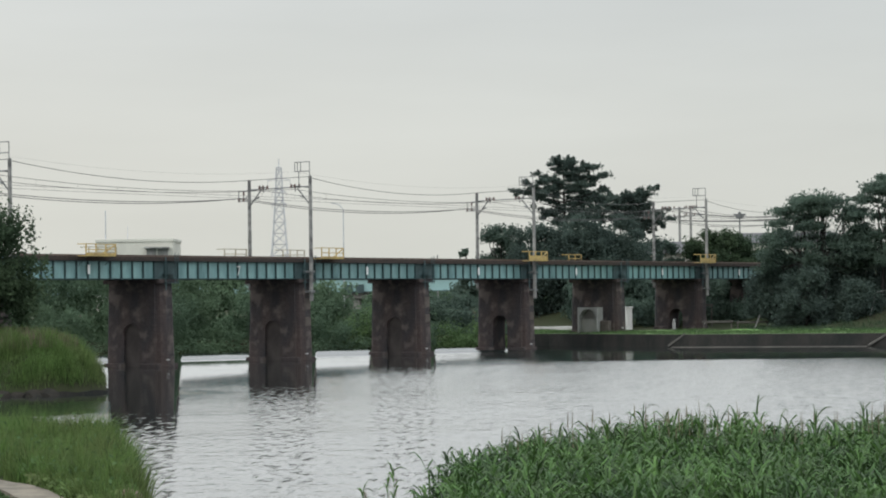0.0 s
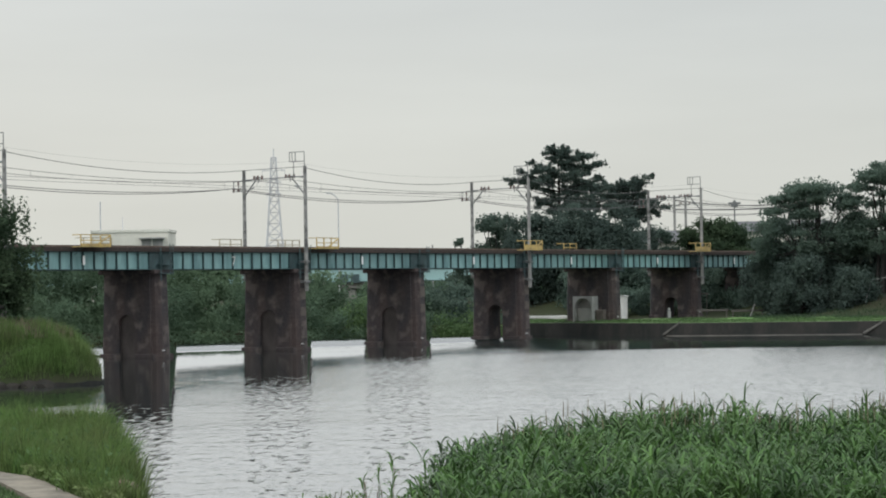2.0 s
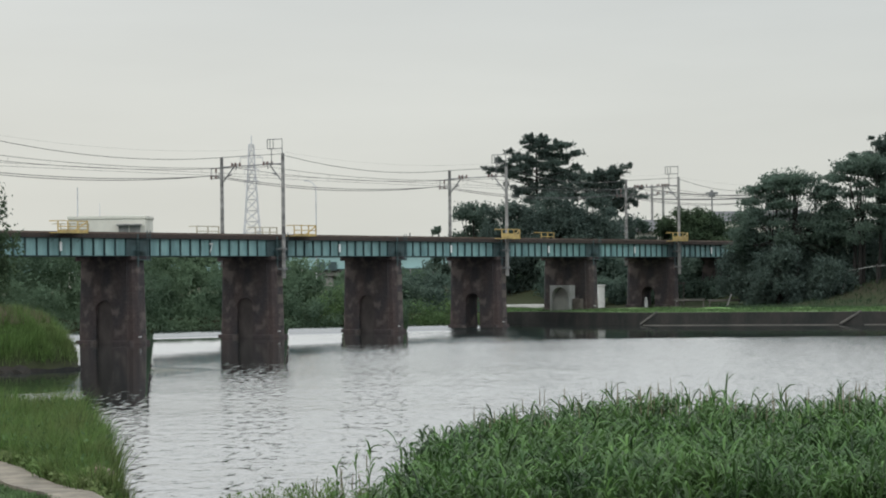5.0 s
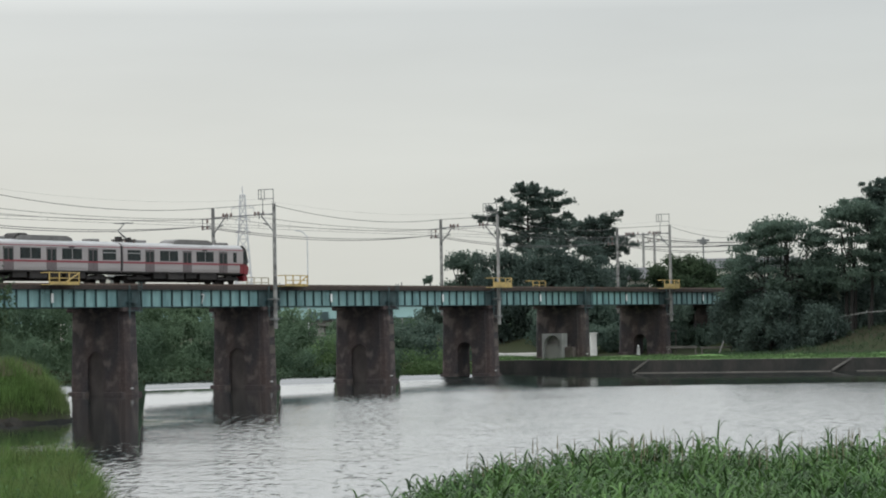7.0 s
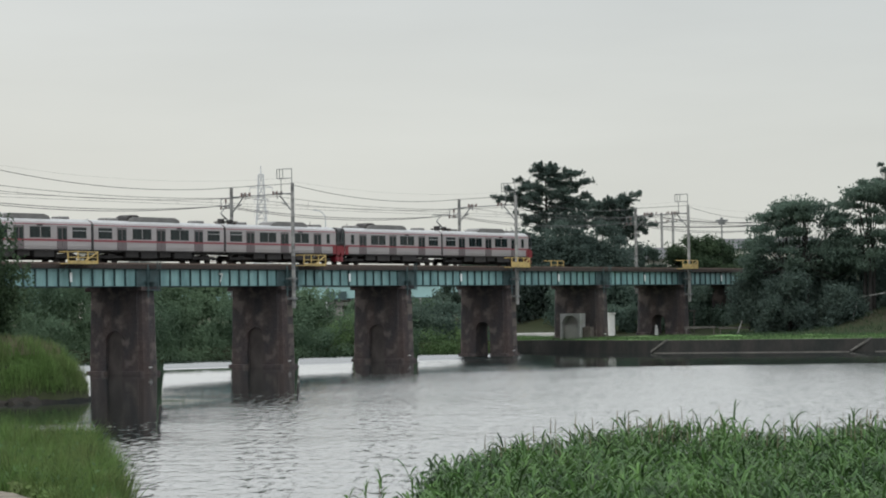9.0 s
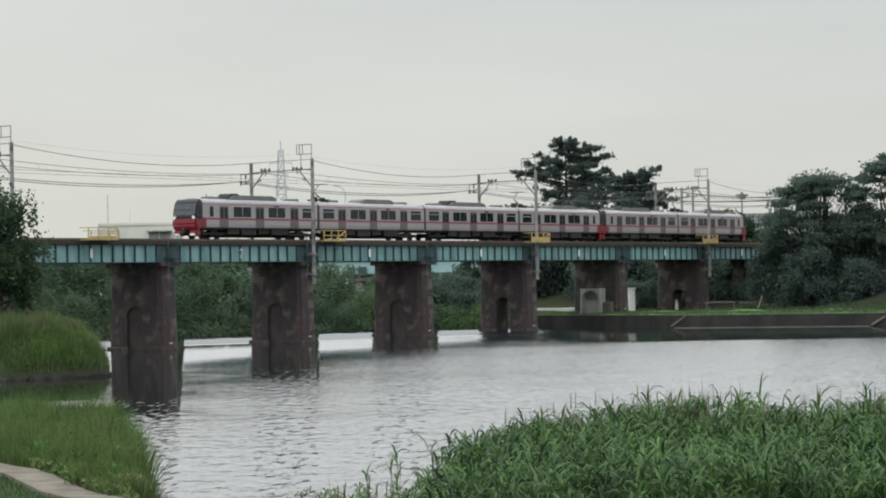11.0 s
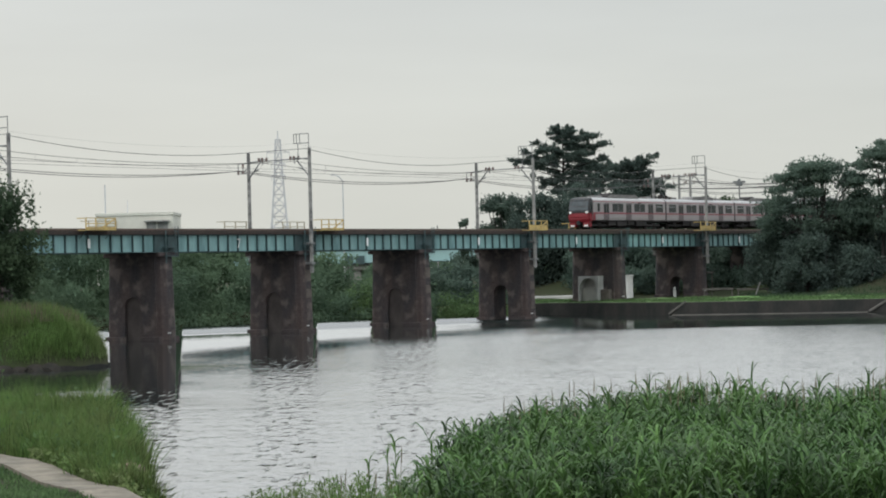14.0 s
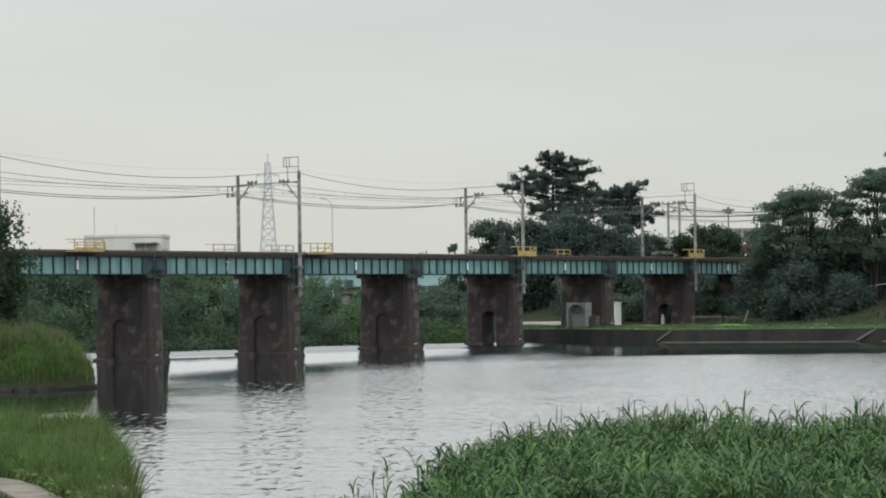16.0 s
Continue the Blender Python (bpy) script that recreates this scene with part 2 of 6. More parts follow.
M_POLE = material("grey_concrete_pole", (0.27, 0.27, 0.26), 0.85, vary=0.3, scale=1.0, fine=6, second=(0.17, 0.17, 0.165))
M_POLEDARK = material("mottled_pole", (0.25, 0.25, 0.24), 0.85, vary=0.5, scale=1.6, fine=5, second=(0.07, 0.07, 0.07), stretch=(0.4, 0.4, 1))
M_STEEL = material("galvanised_steel", (0.19, 0.20, 0.20), 0.6, 0.4, vary=0.3, scale=2, fine=12)
M_WIRE = material("dull_wire", (0.075, 0.075, 0.075), 0.7, 0.3, vary=0.2)
M_INSUL = material("brown_insulator", (0.13, 0.08, 0.07), 0.35, vary=0.3)
M_YELLOW = material("yellow_paint", (0.50, 0.36, 0.12), 0.65, vary=0.35, scale=2, fine=10, second=(0.33, 0.24, 0.10), obj_random=0.1)
M_GREYRAIL = material("faded_rail_paint", (0.42, 0.38, 0.28), 0.7, vary=0.3, scale=2)
M_WHITE = material("white_plate", (0.75, 0.76, 0.75), 0.6, vary=0.15)
M_STAIN = material("brushed_stainless", (0.385, 0.355, 0.355), 0.45, 0.45, vary=0.12, scale=0.6, fine=8, stretch=(0.3, 1, 2), bump=0.03)
M_ROOF = material("train_roof_paint", (0.36, 0.36, 0.36), 0.6, vary=0.2, scale=1.2)
M_RED = material("red_paint", (0.19, 0.012, 0.020), 0.4, vary=0.15, bump=0.02)
M_STRIPE = material("red_stripe_film", (0.24, 0.036, 0.052), 0.5, vary=0.15, bump=0)
M_BLACK = material("black_paint", (0.018, 0.019, 0.021), 0.45, vary=0.3, bump=0.02)
M_UNDER = material("underfloor_grime", (0.026, 0.023, 0.022), 0.85, vary=0.4, scale=1.5, fine=8, obj_random=0.3)
M_DOOR = material("train_door_steel", (0.150, 0.126, 0.130), 0.45, 0.3, vary=0.15, bump=0.02)
M_GLASS = material("dark_train_glass", (0.020, 0.030, 0.031), 0.12, vary=0.7, scale=1.6, fine=3, bump=0, spec=0.22)
M_GLASSFRAME = material("window_rubber", (0.03, 0.032, 0.033), 0.6, vary=0.2, bump=0, spec=0.15)
# the sky's reflection is put into this lighter glass colour
M_SCREEN = material("sky_coloured_windscreen", (0.055, 0.068, 0.075), 0.08, vary=0.3, scale=1.2, fine=3, bump=0, spec=0.6)
M_LAMP = material("lamp_lens", (0.8, 0.8, 0.78), 0.2, vary=0.1, bump=0)
M_AC = material("air_conditioner_casing", (0.17, 0.165, 0.158), 0.7, vary=0.3, scale=1.5)
M_BELLOWS = material("black_gangway_rubber", (0.03, 0.03, 0.032), 0.8, vary=0.2)
M_BARK = material("dark_bark", (0.024, 0.022, 0.020), 0.95, vary=0.4, scale=2, fine=14, bump=0.8, stretch=(1, 1, 0.25))
M_LEAF_PINE = leaf_material("pine_needles", (0.088, 0.122, 0.102), (0.066, 0.092, 0.082), 0.25, 0.2, 0.02)
# far-tree leaves, their colour raised to stand in for haze
M_LEAF_DARK = leaf_material("dark_broad_leaves", (0.102, 0.144, 0.112), (0.078, 0.114, 0.094), 0.2, 0.14, 0.02)
M_LEAF_MID = leaf_material("riverside_leaves", (0.126, 0.186, 0.112), (0.092, 0.142, 0.096), 0.15, 0.10, 0.03)
M_LEAF_LIGHT = leaf_material("fresh_green_leaves", (0.092, 0.150, 0.062), (0.062, 0.108, 0.048), 0.3)
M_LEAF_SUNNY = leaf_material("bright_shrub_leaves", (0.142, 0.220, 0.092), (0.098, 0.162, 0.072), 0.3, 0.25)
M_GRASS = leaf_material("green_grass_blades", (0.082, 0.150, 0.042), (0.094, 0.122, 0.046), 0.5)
# the same grass as above, with extra light put into its colour
M_GRASS_LIT = leaf_material("lit_grass_blades", (0.120, 0.200, 0.064), (0.138, 0.176, 0.074), 0.35)
M_REED = leaf_material("reed_leaves", (0.074, 0.140, 0.040), (0.030, 0.066, 0.023), 0.9, 0.65, 0.2, 0.3)
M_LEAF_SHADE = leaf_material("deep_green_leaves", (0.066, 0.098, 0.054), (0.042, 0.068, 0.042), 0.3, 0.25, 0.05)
M_PLUME = material("dry_reed_plumes", (0.150, 0.135, 0.082), 0.8, vary=0.3, bump=0, island=0.3)
M_TURF = material("mown_turf", (0.095, 0.205, 0.042), 0.9, vary=0.35, scale=0.15, fine=3, bump=0.5, second=(0.080, 0.140, 0.036))
M_EARTH = material("bank_earth_and_grass", (0.032, 0.044, 0.020), 0.95, vary=0.4, scale=0.08, fine=2, bump=0.6, second=(0.036, 0.034, 0.022), spec=0.1)
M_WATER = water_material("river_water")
M_WALL = material("off_white_render", (0.56, 0.55, 0.49), 0.85, vary=0.15, scale=0.3, fine=3)
M_TILE = material("grey_roof_tiles", (0.085, 0.085, 0.09), 0.8, vary=0.25, scale=0.8, fine=6)
M_BLUETEAL = material("pale_teal_girder_paint", (0.27, 0.43, 0.43), 0.6, vary=0.2, scale=0.2, fine=3)
M_DARKGLASS = material("dark_window_glass", (0.06, 0.07, 0.08), 0.15, vary=0.2, bump=0)

# ---- small builders ----
def part(name, bm, mat, parent=None, label="", smooth=False):
    """Link a bmesh as one mesh object under a thing or a part."""
    me = bpy.data.meshes.new(name)
    bm.normal_update()
    bm.to_mesh(me)
    bm.free()
    return link(name, me, mat, parent, label, smooth)


def link(name, me, mat, parent=None, label="", smooth=False, at=None):
    if not me.materials:
        me.materials.append(mat)
    if smooth:
        me.polygons.foreach_set("use_smooth", [True] * len(me.polygons))
    ob = new(name, me)
    if parent:
        ob.parent = parent
    if at is not None:
        ob.matrix_basis = at
    if label:
        ob["label"] = label
    return ob


def thing(name, m, label, category, group="", kind=""):
    ob = new(name)
    ob.empty_display_size = 0.2
    ob.matrix_basis = m
    return tagged(ob, label, category, group, kind)


def box(bm, x0, x1, y0, y1, z0, z1, bevel=0.0):
    r = bmesh.ops.create_cube(bm, size=1.0)
    bmesh.ops.transform(bm, matrix=Matrix.Translation(((x0 + x1) / 2, (y0 + y1) / 2, (z0 + z1) / 2)) @ Matrix.Diagonal((x1 - x0, y1 - y0, z1 - z0, 1)), verts=r["verts"])
    if bevel:
        es = list({e for v in r["verts"] for e in v.link_edges})
        bmesh.ops.bevel(bm, geom=es, offset=bevel, segments=1, affect="EDGES")
    return bm


def boxes(*rows, bevel=0.0):
    bm = bmesh.new()
    for r in rows:
        box(bm, *r, bevel=bevel)
    return bm


def rod(bm, a, b, r0, r1=None, sides=6):
    """A tapered round bar from a to b."""
    a, b = Vector(a), Vector(b)
    d = b - a
    q = d.to_track_quat("Z", "Y").to_matrix().to_4x4()
    bmesh.ops.create_cone(bm, cap_ends=True, segments=sides, radius1=r0, radius2=r0 if r1 is None else r1, depth=d.length,
                          matrix=Matrix.Translation((a + b) / 2) @ q)
    return bm


def rods(rows, r, sides=5):
    bm = bmesh.new()
    for a, b in rows:
        rod(bm, a, b, r, sides=sides)
    return bm


def prism(bm, pts, y0, y1, axis="y"):
    """A polygon given in (across, up), drawn out along an axis."""
    def at(p, d):
        return (p[0], d, p[1]) if axis == "y" else (d, p[0], p[1])
    lo = [bm.verts.new(at(p, y0)) for p in pts]
    hi = [bm.verts.new(at(p, y1)) for p in pts]
    bm.faces.new(lo)
    bm.faces.new(hi[::-1])
    for i in range(len(pts)):
        j = (i + 1) % len(pts)
        bm.faces.new((lo[j], lo[i], hi[i], hi[j]))
    bmesh.ops.recalc_face_normals(bm, faces=bm.faces[:])
    return bm


def quads_mesh(name, verts, faces):
    me = bpy.data.meshes.new(name)
    me.from_pydata(verts, [], faces)
    me.update()
    return me


rng = np.random.default_rng(7)

# the bridge's own space: x along the track, y away from the river bank, z up
BRIDGE = pose(-31.224, 201.463, 0, 0, 0, 57.19)
SPAN, PIER0 = 19.72, 10.15
SOFFIT, RAIL_Z = 7.35, 9.36


def smooth(e0, e1, x):
    t = np.clip((x - e0) / (e1 - e0), 0, 1)
    return t * t * (3 - 2 * t)


def far_edge(x):
    """Where the far bank meets the water."""
    return np.interp(x, [-300, -60, -25, -10, 12, 24, 42, 60, 120, 300], [238, 246, 259, 272, 276, 259, 251.5, 246, 230, 200])


def near_edge(x):
    """Where the near bank meets the water; the left bank runs out towards the bridge."""
    return np.interp(x, [-400, -60, -45, -36, -20, -14.5, -11.5, -9.6, -8.9, -7.6, -6.3, -5, -3, 6, 60, 400], [150, 150, 146, 90, 84, 81, 78, 74.5, 70, 62.5, 53, 49.5, 49.5, 50, 48, 40])


def ground_z(x, y):
    x, y = np.asarray(x, float), np.asarray(y, float)
    near = near_edge(x) - y
    far = y - far_edge(x)
    bump_ = 0.12 * np.sin(x * 0.9 + y * 0.5) + 0.1 * np.sin(x * 0.37 - y * 0.71)
    zn = -1.5 + 1.5 * smooth(-3, 0, near) + (0.55 + 0.65 * (1 - smooth(-6.6, -5.4, x) * smooth(2.0, 0.4, x))) * smooth(0, 3.0, near) + 5.0 * smooth(28, 42, near) * smooth(-6.0, -1.0, x + 0 * y)
    zf = -1.5 + 1.55 * smooth(-2, 0, far) + 1.25 * smooth(0.7, 1.5, far) + 0.2 * smooth(1, 14, far) + 2.4 * smooth(38, 60, far)
    levee = smooth(38, 54, x) * smooth(14, 38, far) * 3.0
    z = np.where(near > -4, zn, np.where(far > -4, zf + levee, -1.5))
    return z + np.where((near > 1.5) | (far > 3), bump_ * 0.6, 0)


def grid(name, xs, ys, zfun, mat, label, category):
    X, Y = np.meshgrid(xs, ys)
    Z = zfun(X, Y)
    v = np.c_[X.ravel(), Y.ravel(), Z.ravel()]
    w, h = len(xs), len(ys)
    i = np.arange(h - 1)[:, None] * w + np.arange(w - 1)[None, :]
    f = np.stack([i, i + 1, i + 1 + w, i + w], -1).reshape(-1, 4)
    ob = link(name, quads_mesh(name, v.tolist(), f.tolist()), mat, smooth=True)
    return tagged(ob, label, category, kind="structure")


def build_ground():
    xs = np.unique(np.r_[np.linspace(-2600, -90, 26), np.arange(-90, 90.1, 1.0), np.linspace(90, 2600, 26)])
    ys = np.unique(np.r_[np.linspace(-600, 20, 12), np.arange(20, 160, 1.5), np.arange(160, 240, 8.0), np.arange(240, 330, 1.5), np.linspace(330, 4200, 26)])
    grid("ground", xs, ys, ground_z, M_EARTH, "grassy river banks and flat land behind", "ground")


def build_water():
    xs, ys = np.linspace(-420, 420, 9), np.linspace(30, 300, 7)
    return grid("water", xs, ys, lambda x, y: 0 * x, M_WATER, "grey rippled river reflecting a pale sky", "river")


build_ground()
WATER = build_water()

# ---- the railway bridge ----
def pier_profile(hb, ht, zb, zt, aw, spring):
    pts = [(-hb, zb), (-ht, zt), (ht, zt), (hb, zb), (aw, zb)]
    pts += [(aw * math.cos(a), spring + aw * math.sin(a)) for a in np.linspace(0, math.pi, 11)]
    return pts + [(-aw, zb)]


def taper(bm, zt, k):
    for v in bm.verts:
        v.co.x *= 1 + k * (zt - v.co.z)
    return bm


def bridge_pier(a, base, portal=False, patch=0):
    """A brick pier across both tracks, pierced by an arch, with a rounded cutwater at each end."""
    top = SOFFIT - 0.004
    spring = base + (1.5 if base else 2.75)
    ob = thing("bridge_pier", BRIDGE @ pose(a, 0, 0), "soot-dark brick bridge pier with a pale concrete portal" if portal else "soot-dark red brick bridge pier with an arched opening", "bridge pier", "brick piers of the railway bridge")
    body = part("body", taper(prism(bmesh.new(), pier_profile(2.62, 2.4, base - 2.2, top - 0.35, 0.86, spring), -1.06, 1.06, "x"), top, 0.02), M_BRICK, ob)
    for s in (-1, 1):
        pts = [(-0.95, 2.3), (-0.8, 2.75), (-0.4, 3.05), (0.4, 3.05), (0.8, 2.75), (0.95, 2.3)]
        bm = bmesh.new()
        lo = [bm.verts.new((x * 1.14, s * (y + 0.22), base - 2.2)) for x, y in pts]
        hi = [bm.verts.new((x, s * y, top - 0.35)) for x, y in pts]
        bm.faces.new(lo), bm.faces.new(hi)
        for i in range(6):
            j = (i + 1) % 6
            bm.faces.new((lo[i], lo[j], hi[j], hi[i]))
        bmesh.ops.recalc_face_normals(bm, faces=bm.faces[:])
        part("cutwater", bm, M_BRICK, ob)
    part("cap_course", boxes((-1.2, 1.2, -3.1, 3.1, top - 0.35, top), bevel=0.05), M_BRICK, ob)
    bm = boxes((-1.38, 1.38, 0.95, 2.95, base - 1.5, base + 0.3), (-1.38, 1.38, -2.95, -0.95, base - 1.5, base + 0.3), bevel=0.06)
    part("plinth", bm, M_BRICK, ob)
    if not portal:
        part("arch_ring", prism(bmesh.new(), [(0.86 * math.cos(t), spring + 0.86 * math.sin(t)) for t in np.linspace(0, math.pi, 13)] +
                                [(1.06 * math.cos(t), spring + 1.06 * math.sin(t)) for t in np.linspace(math.pi, 0, 13)], -1.22, -1.1, "x"), M_BRICK, ob)
    if patch:
        for z0, z1, w in ((4.6, 5.6, 0.75), (3.1, 3.9, 0.9), (1.1, 1.25, 0.8), (2.2, 2.3, 0.7))[:patch]:
            part("repair_patch", boxes((-0.42, 0.42, -3.075 - (top - z0) * 0.0234, -2.9, z0 + base, z1 + base), bevel=0.02), M_PATCH, ob, "paler mortar repair patch")
    part("bottom_marker", boxes((-0.55, -0.25, -3.32, -3.2, base + 0.55, base + 0.65)), M_PALE, ob, "small pale tide marker")
    if portal or (base == 0 and patch != 3):
        part("arch_infill", prism(bmesh.new(), [(-0.858, base - 1.4), (0.858, base - 1.4)] + [(0.858 * math.cos(t), spring + 0.858 * math.sin(t)) for t in np.linspace(0, math.pi, 11)], -0.95, -0.6, "x"), M_INFILL, ob, "paler masonry infill in the arch")
    if portal:
        bm = prism(bmesh.new(), [(-1.25, base - 0.3), (-1.25, base + 2.9), (1.25, base + 2.9), (1.25, base - 0.3), (1.08, base - 0.3)] +
                   [(1.08 * math.cos(t), base + 1.6 + 1.08 * math.sin(t)) for t in np.linspace(0, math.pi, 15)] + [(-1.08, base - 0.3)], -2.5, -1.25, "x")
        part("portal_frame", bm, M_PORTAL, ob, "pale concrete arched portal frame")
        part("portal_back", boxes((-2.0, -1.9, -1.07, 1.07, base - 0.3, base + 1.6), (-1.5, -1.4, -1.07, 1.07, base + 1.6, base + 2.7)), M_CONC, ob)
        part("wing_block", boxes((-2.0, -1.25, -2.3, -1.3, base - 0.3, base + 1.4), bevel=0.05), M_PATCH, ob)
    return ob


def bridge_span(a):
    """Plate-girder span for two tracks; a is the middle of the span."""
    half = SPAN / 2 - 0.06
    ob = thing("bridge_span", BRIDGE @ pose(a, 0, 0), "teal-painted riveted plate-girder railway span, grimy at its ends", "bridge span", "girder spans of the railway bridge")
    for y in (-2.7, -0.95, 0.95, 2.7):
        link("girder_web", SHARED["web"], M_TEAL, ob, at=pose(0, y, 0))
    for y in (-2.7, -0.95, 0.95, 2.7):
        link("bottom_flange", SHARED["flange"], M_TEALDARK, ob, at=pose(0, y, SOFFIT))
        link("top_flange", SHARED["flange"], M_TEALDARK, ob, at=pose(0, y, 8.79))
    n = 14
    for i in range(n + 1):
        x = -half + 0.12 + (2 * half - 0.24) * i / n
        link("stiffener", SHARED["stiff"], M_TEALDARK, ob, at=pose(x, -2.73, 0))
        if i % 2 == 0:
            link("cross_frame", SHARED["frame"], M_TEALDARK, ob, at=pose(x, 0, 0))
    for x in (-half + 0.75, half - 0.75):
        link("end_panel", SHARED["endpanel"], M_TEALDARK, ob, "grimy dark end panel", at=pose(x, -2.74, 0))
    if abs(a - PIER0 - SPAN / 2) < 1.0:
        digit = bpy.data.curves.new("painted_digit", "FONT")
        digit.body, digit.size, digit.extrude, digit.align_x = "7", 1.2, 0.006, "CENTER"
        digit.materials.append(M_PALE)
        sign = new("painted_digit", digit)
        sign.parent, sign.matrix_basis = ob, pose(0.0, -2.9, 7.66, 90, 0, 0)
        sign["label"] = "white painted span digit"
    else:
        link("marker_plate", SHARED["marker"], M_WHITE, ob, "small white marker plate", at=pose(0.0, -2.9, 0))
    for y in (-1.8, 1.8):
        for x in np.arange(-H + 0.2, H, 0.62):
            link("sleeper", SHARED["sleeper"], M_RUST, ob, at=pose(x, y, 0))
    for y in (-3.0, 3.0):
        link("side_plank", SHARED["plank"], M_RUST, ob, at=pose(0, y, 0))
    link("walkway", SHARED["walk"], M_RUST, ob)
    return ob


def mesh_of(bm):
    me = bpy.data.meshes.new("shared")
    bm.normal_update()
    bm.to_mesh(me)
    bm.free()
    return me


H = SPAN / 2 - 0.06
SHARED = {
    "web": mesh_of(boxes((-H, H, -0.015, 0.015, SOFFIT + 0.02, 8.8))),
    "flange": mesh_of(boxes((-H, H, -0.17, 0.17, 0, 0.05), bevel=0.01)),
    "stiff": mesh_of(boxes((-0.055, 0.055, -0.13, 0.0, SOFFIT + 0.05, 8.79), (-0.012, 0.012, -0.16, 0.0, SOFFIT + 0.05, 8.79))),
    "frame": mesh_of(boxes((-0.04, 0.04, -2.6, 2.6, 8.5, 8.6), (-0.04, 0.04, -2.6, 2.6, SOFFIT + 0.15, SOFFIT + 0.25))),
    "endpanel": mesh_of(boxes((-0.62, 0.62, -0.05, 0.0, SOFFIT + 0.06, 8.78), bevel=0.01)),
    "marker": mesh_of(boxes((-0.15, 0.15, -0.02, 0.02, 7.75, 8.5), bevel=0.01)),
    "plank": mesh_of(boxes((-H - 0.05, H + 0.05, -0.04, 0.04, 8.92, 9.12), (-H - 0.05, H + 0.05, -0.06, 0.06, 9.1, 9.16), (-H, H, -0.03, 0.03, 8.84, 8.91))),
    "sleeper": mesh_of(boxes((-0.11, 0.11, -1.25, 1.25, 9.0, 9.2))),
    "walk": mesh_of(boxes((-H, H, -0.4, 0.4, 9.1, 9.16), (-H, H, -2.96, -2.2, 9.06, 9.11), (-H, H, 2.2, 2.96, 9.06, 9.11), (-H, H, -2.9, 2.9, 8.86, 8.96))),
}


def track_rail(y):
    me = SHARED.get("rail") or mesh_of(boxes((-400, 420, -0.033, 0.033, 9.33, RAIL_Z), (-400, 420, -0.012, 0.012, 9.23, 9.33), (-400, 420, -0.065, 0.065, 9.2, 9.23)))
    SHARED["rail"] = me
    tagged(link("rail", me, M_RAIL, at=BRIDGE @ pose(0, y, 0)), "worn steel running rail along the bridge", "rail", "running rails", "structure")


def embankment(name, a0, a1):
    bm = prism(bmesh.new(), [(-3.4, 9.19), (3.4, 9.19), (15, -1), (-15, -1)], a0, a1, "x")
    ob = part(name, bm, M_EARTH)
    ob.matrix_basis = BRIDGE
    tagged(ob, "grassy railway embankment carrying the tracks", "embankment", kind="structure")


def safety_platform(a0, a1, y, mat, fill):
    """A small railed refuge beside the track; some carry a solid lower board and a diagonal stair rail."""
    ob = thing("safety_platform", BRIDGE @ pose(a0, y, 0), ("yellow-painted" if mat == M_YELLOW else "faded grey-yellow") + " railed refuge platform on the bridge edge", "platform", "refuge platforms")
    w, s = a1 - a0, (1 if y < 0 else -1)
    part("floor_grating", boxes((0, w, -0.45, 0.45, 9.16, 9.22), bevel=0.01), mat, ob)
    n = max(3, int(w / 1.1) + 1)
    for i in range(n):
        x = w * i / (n - 1)
        part("post", boxes((x - 0.04, x + 0.04, -0.49, -0.41, 9.18, 10.18)), mat, ob)
    for z in (9.7, 10.15):
        part("rail_bar", boxes((0, w, -0.49, -0.43, z - 0.035, z + 0.035)), mat, ob)
    for x in (0, w):
        part("side_bar", boxes((x - 0.035, x + 0.035, -0.45, 0.45, 10.11, 10.18)), mat, ob)
    for x in (0.2, w - 0.2):
        part("bracket", rods([((x, -0.4 * s, 9.16), (x, 0.5 * s, 8.48))], 0.025), M_TEALDARK, ob)
    if fill:
        part("toe_board", boxes((0.1, w - 0.1, -0.47, -0.44, 9.18, 9.18 + fill)), mat, ob)
        part("stair_rail", rods([((w * 0.55, -0.47, 9.38), (w, -0.47, 10.13))], 0.06), mat, ob)
    return ob


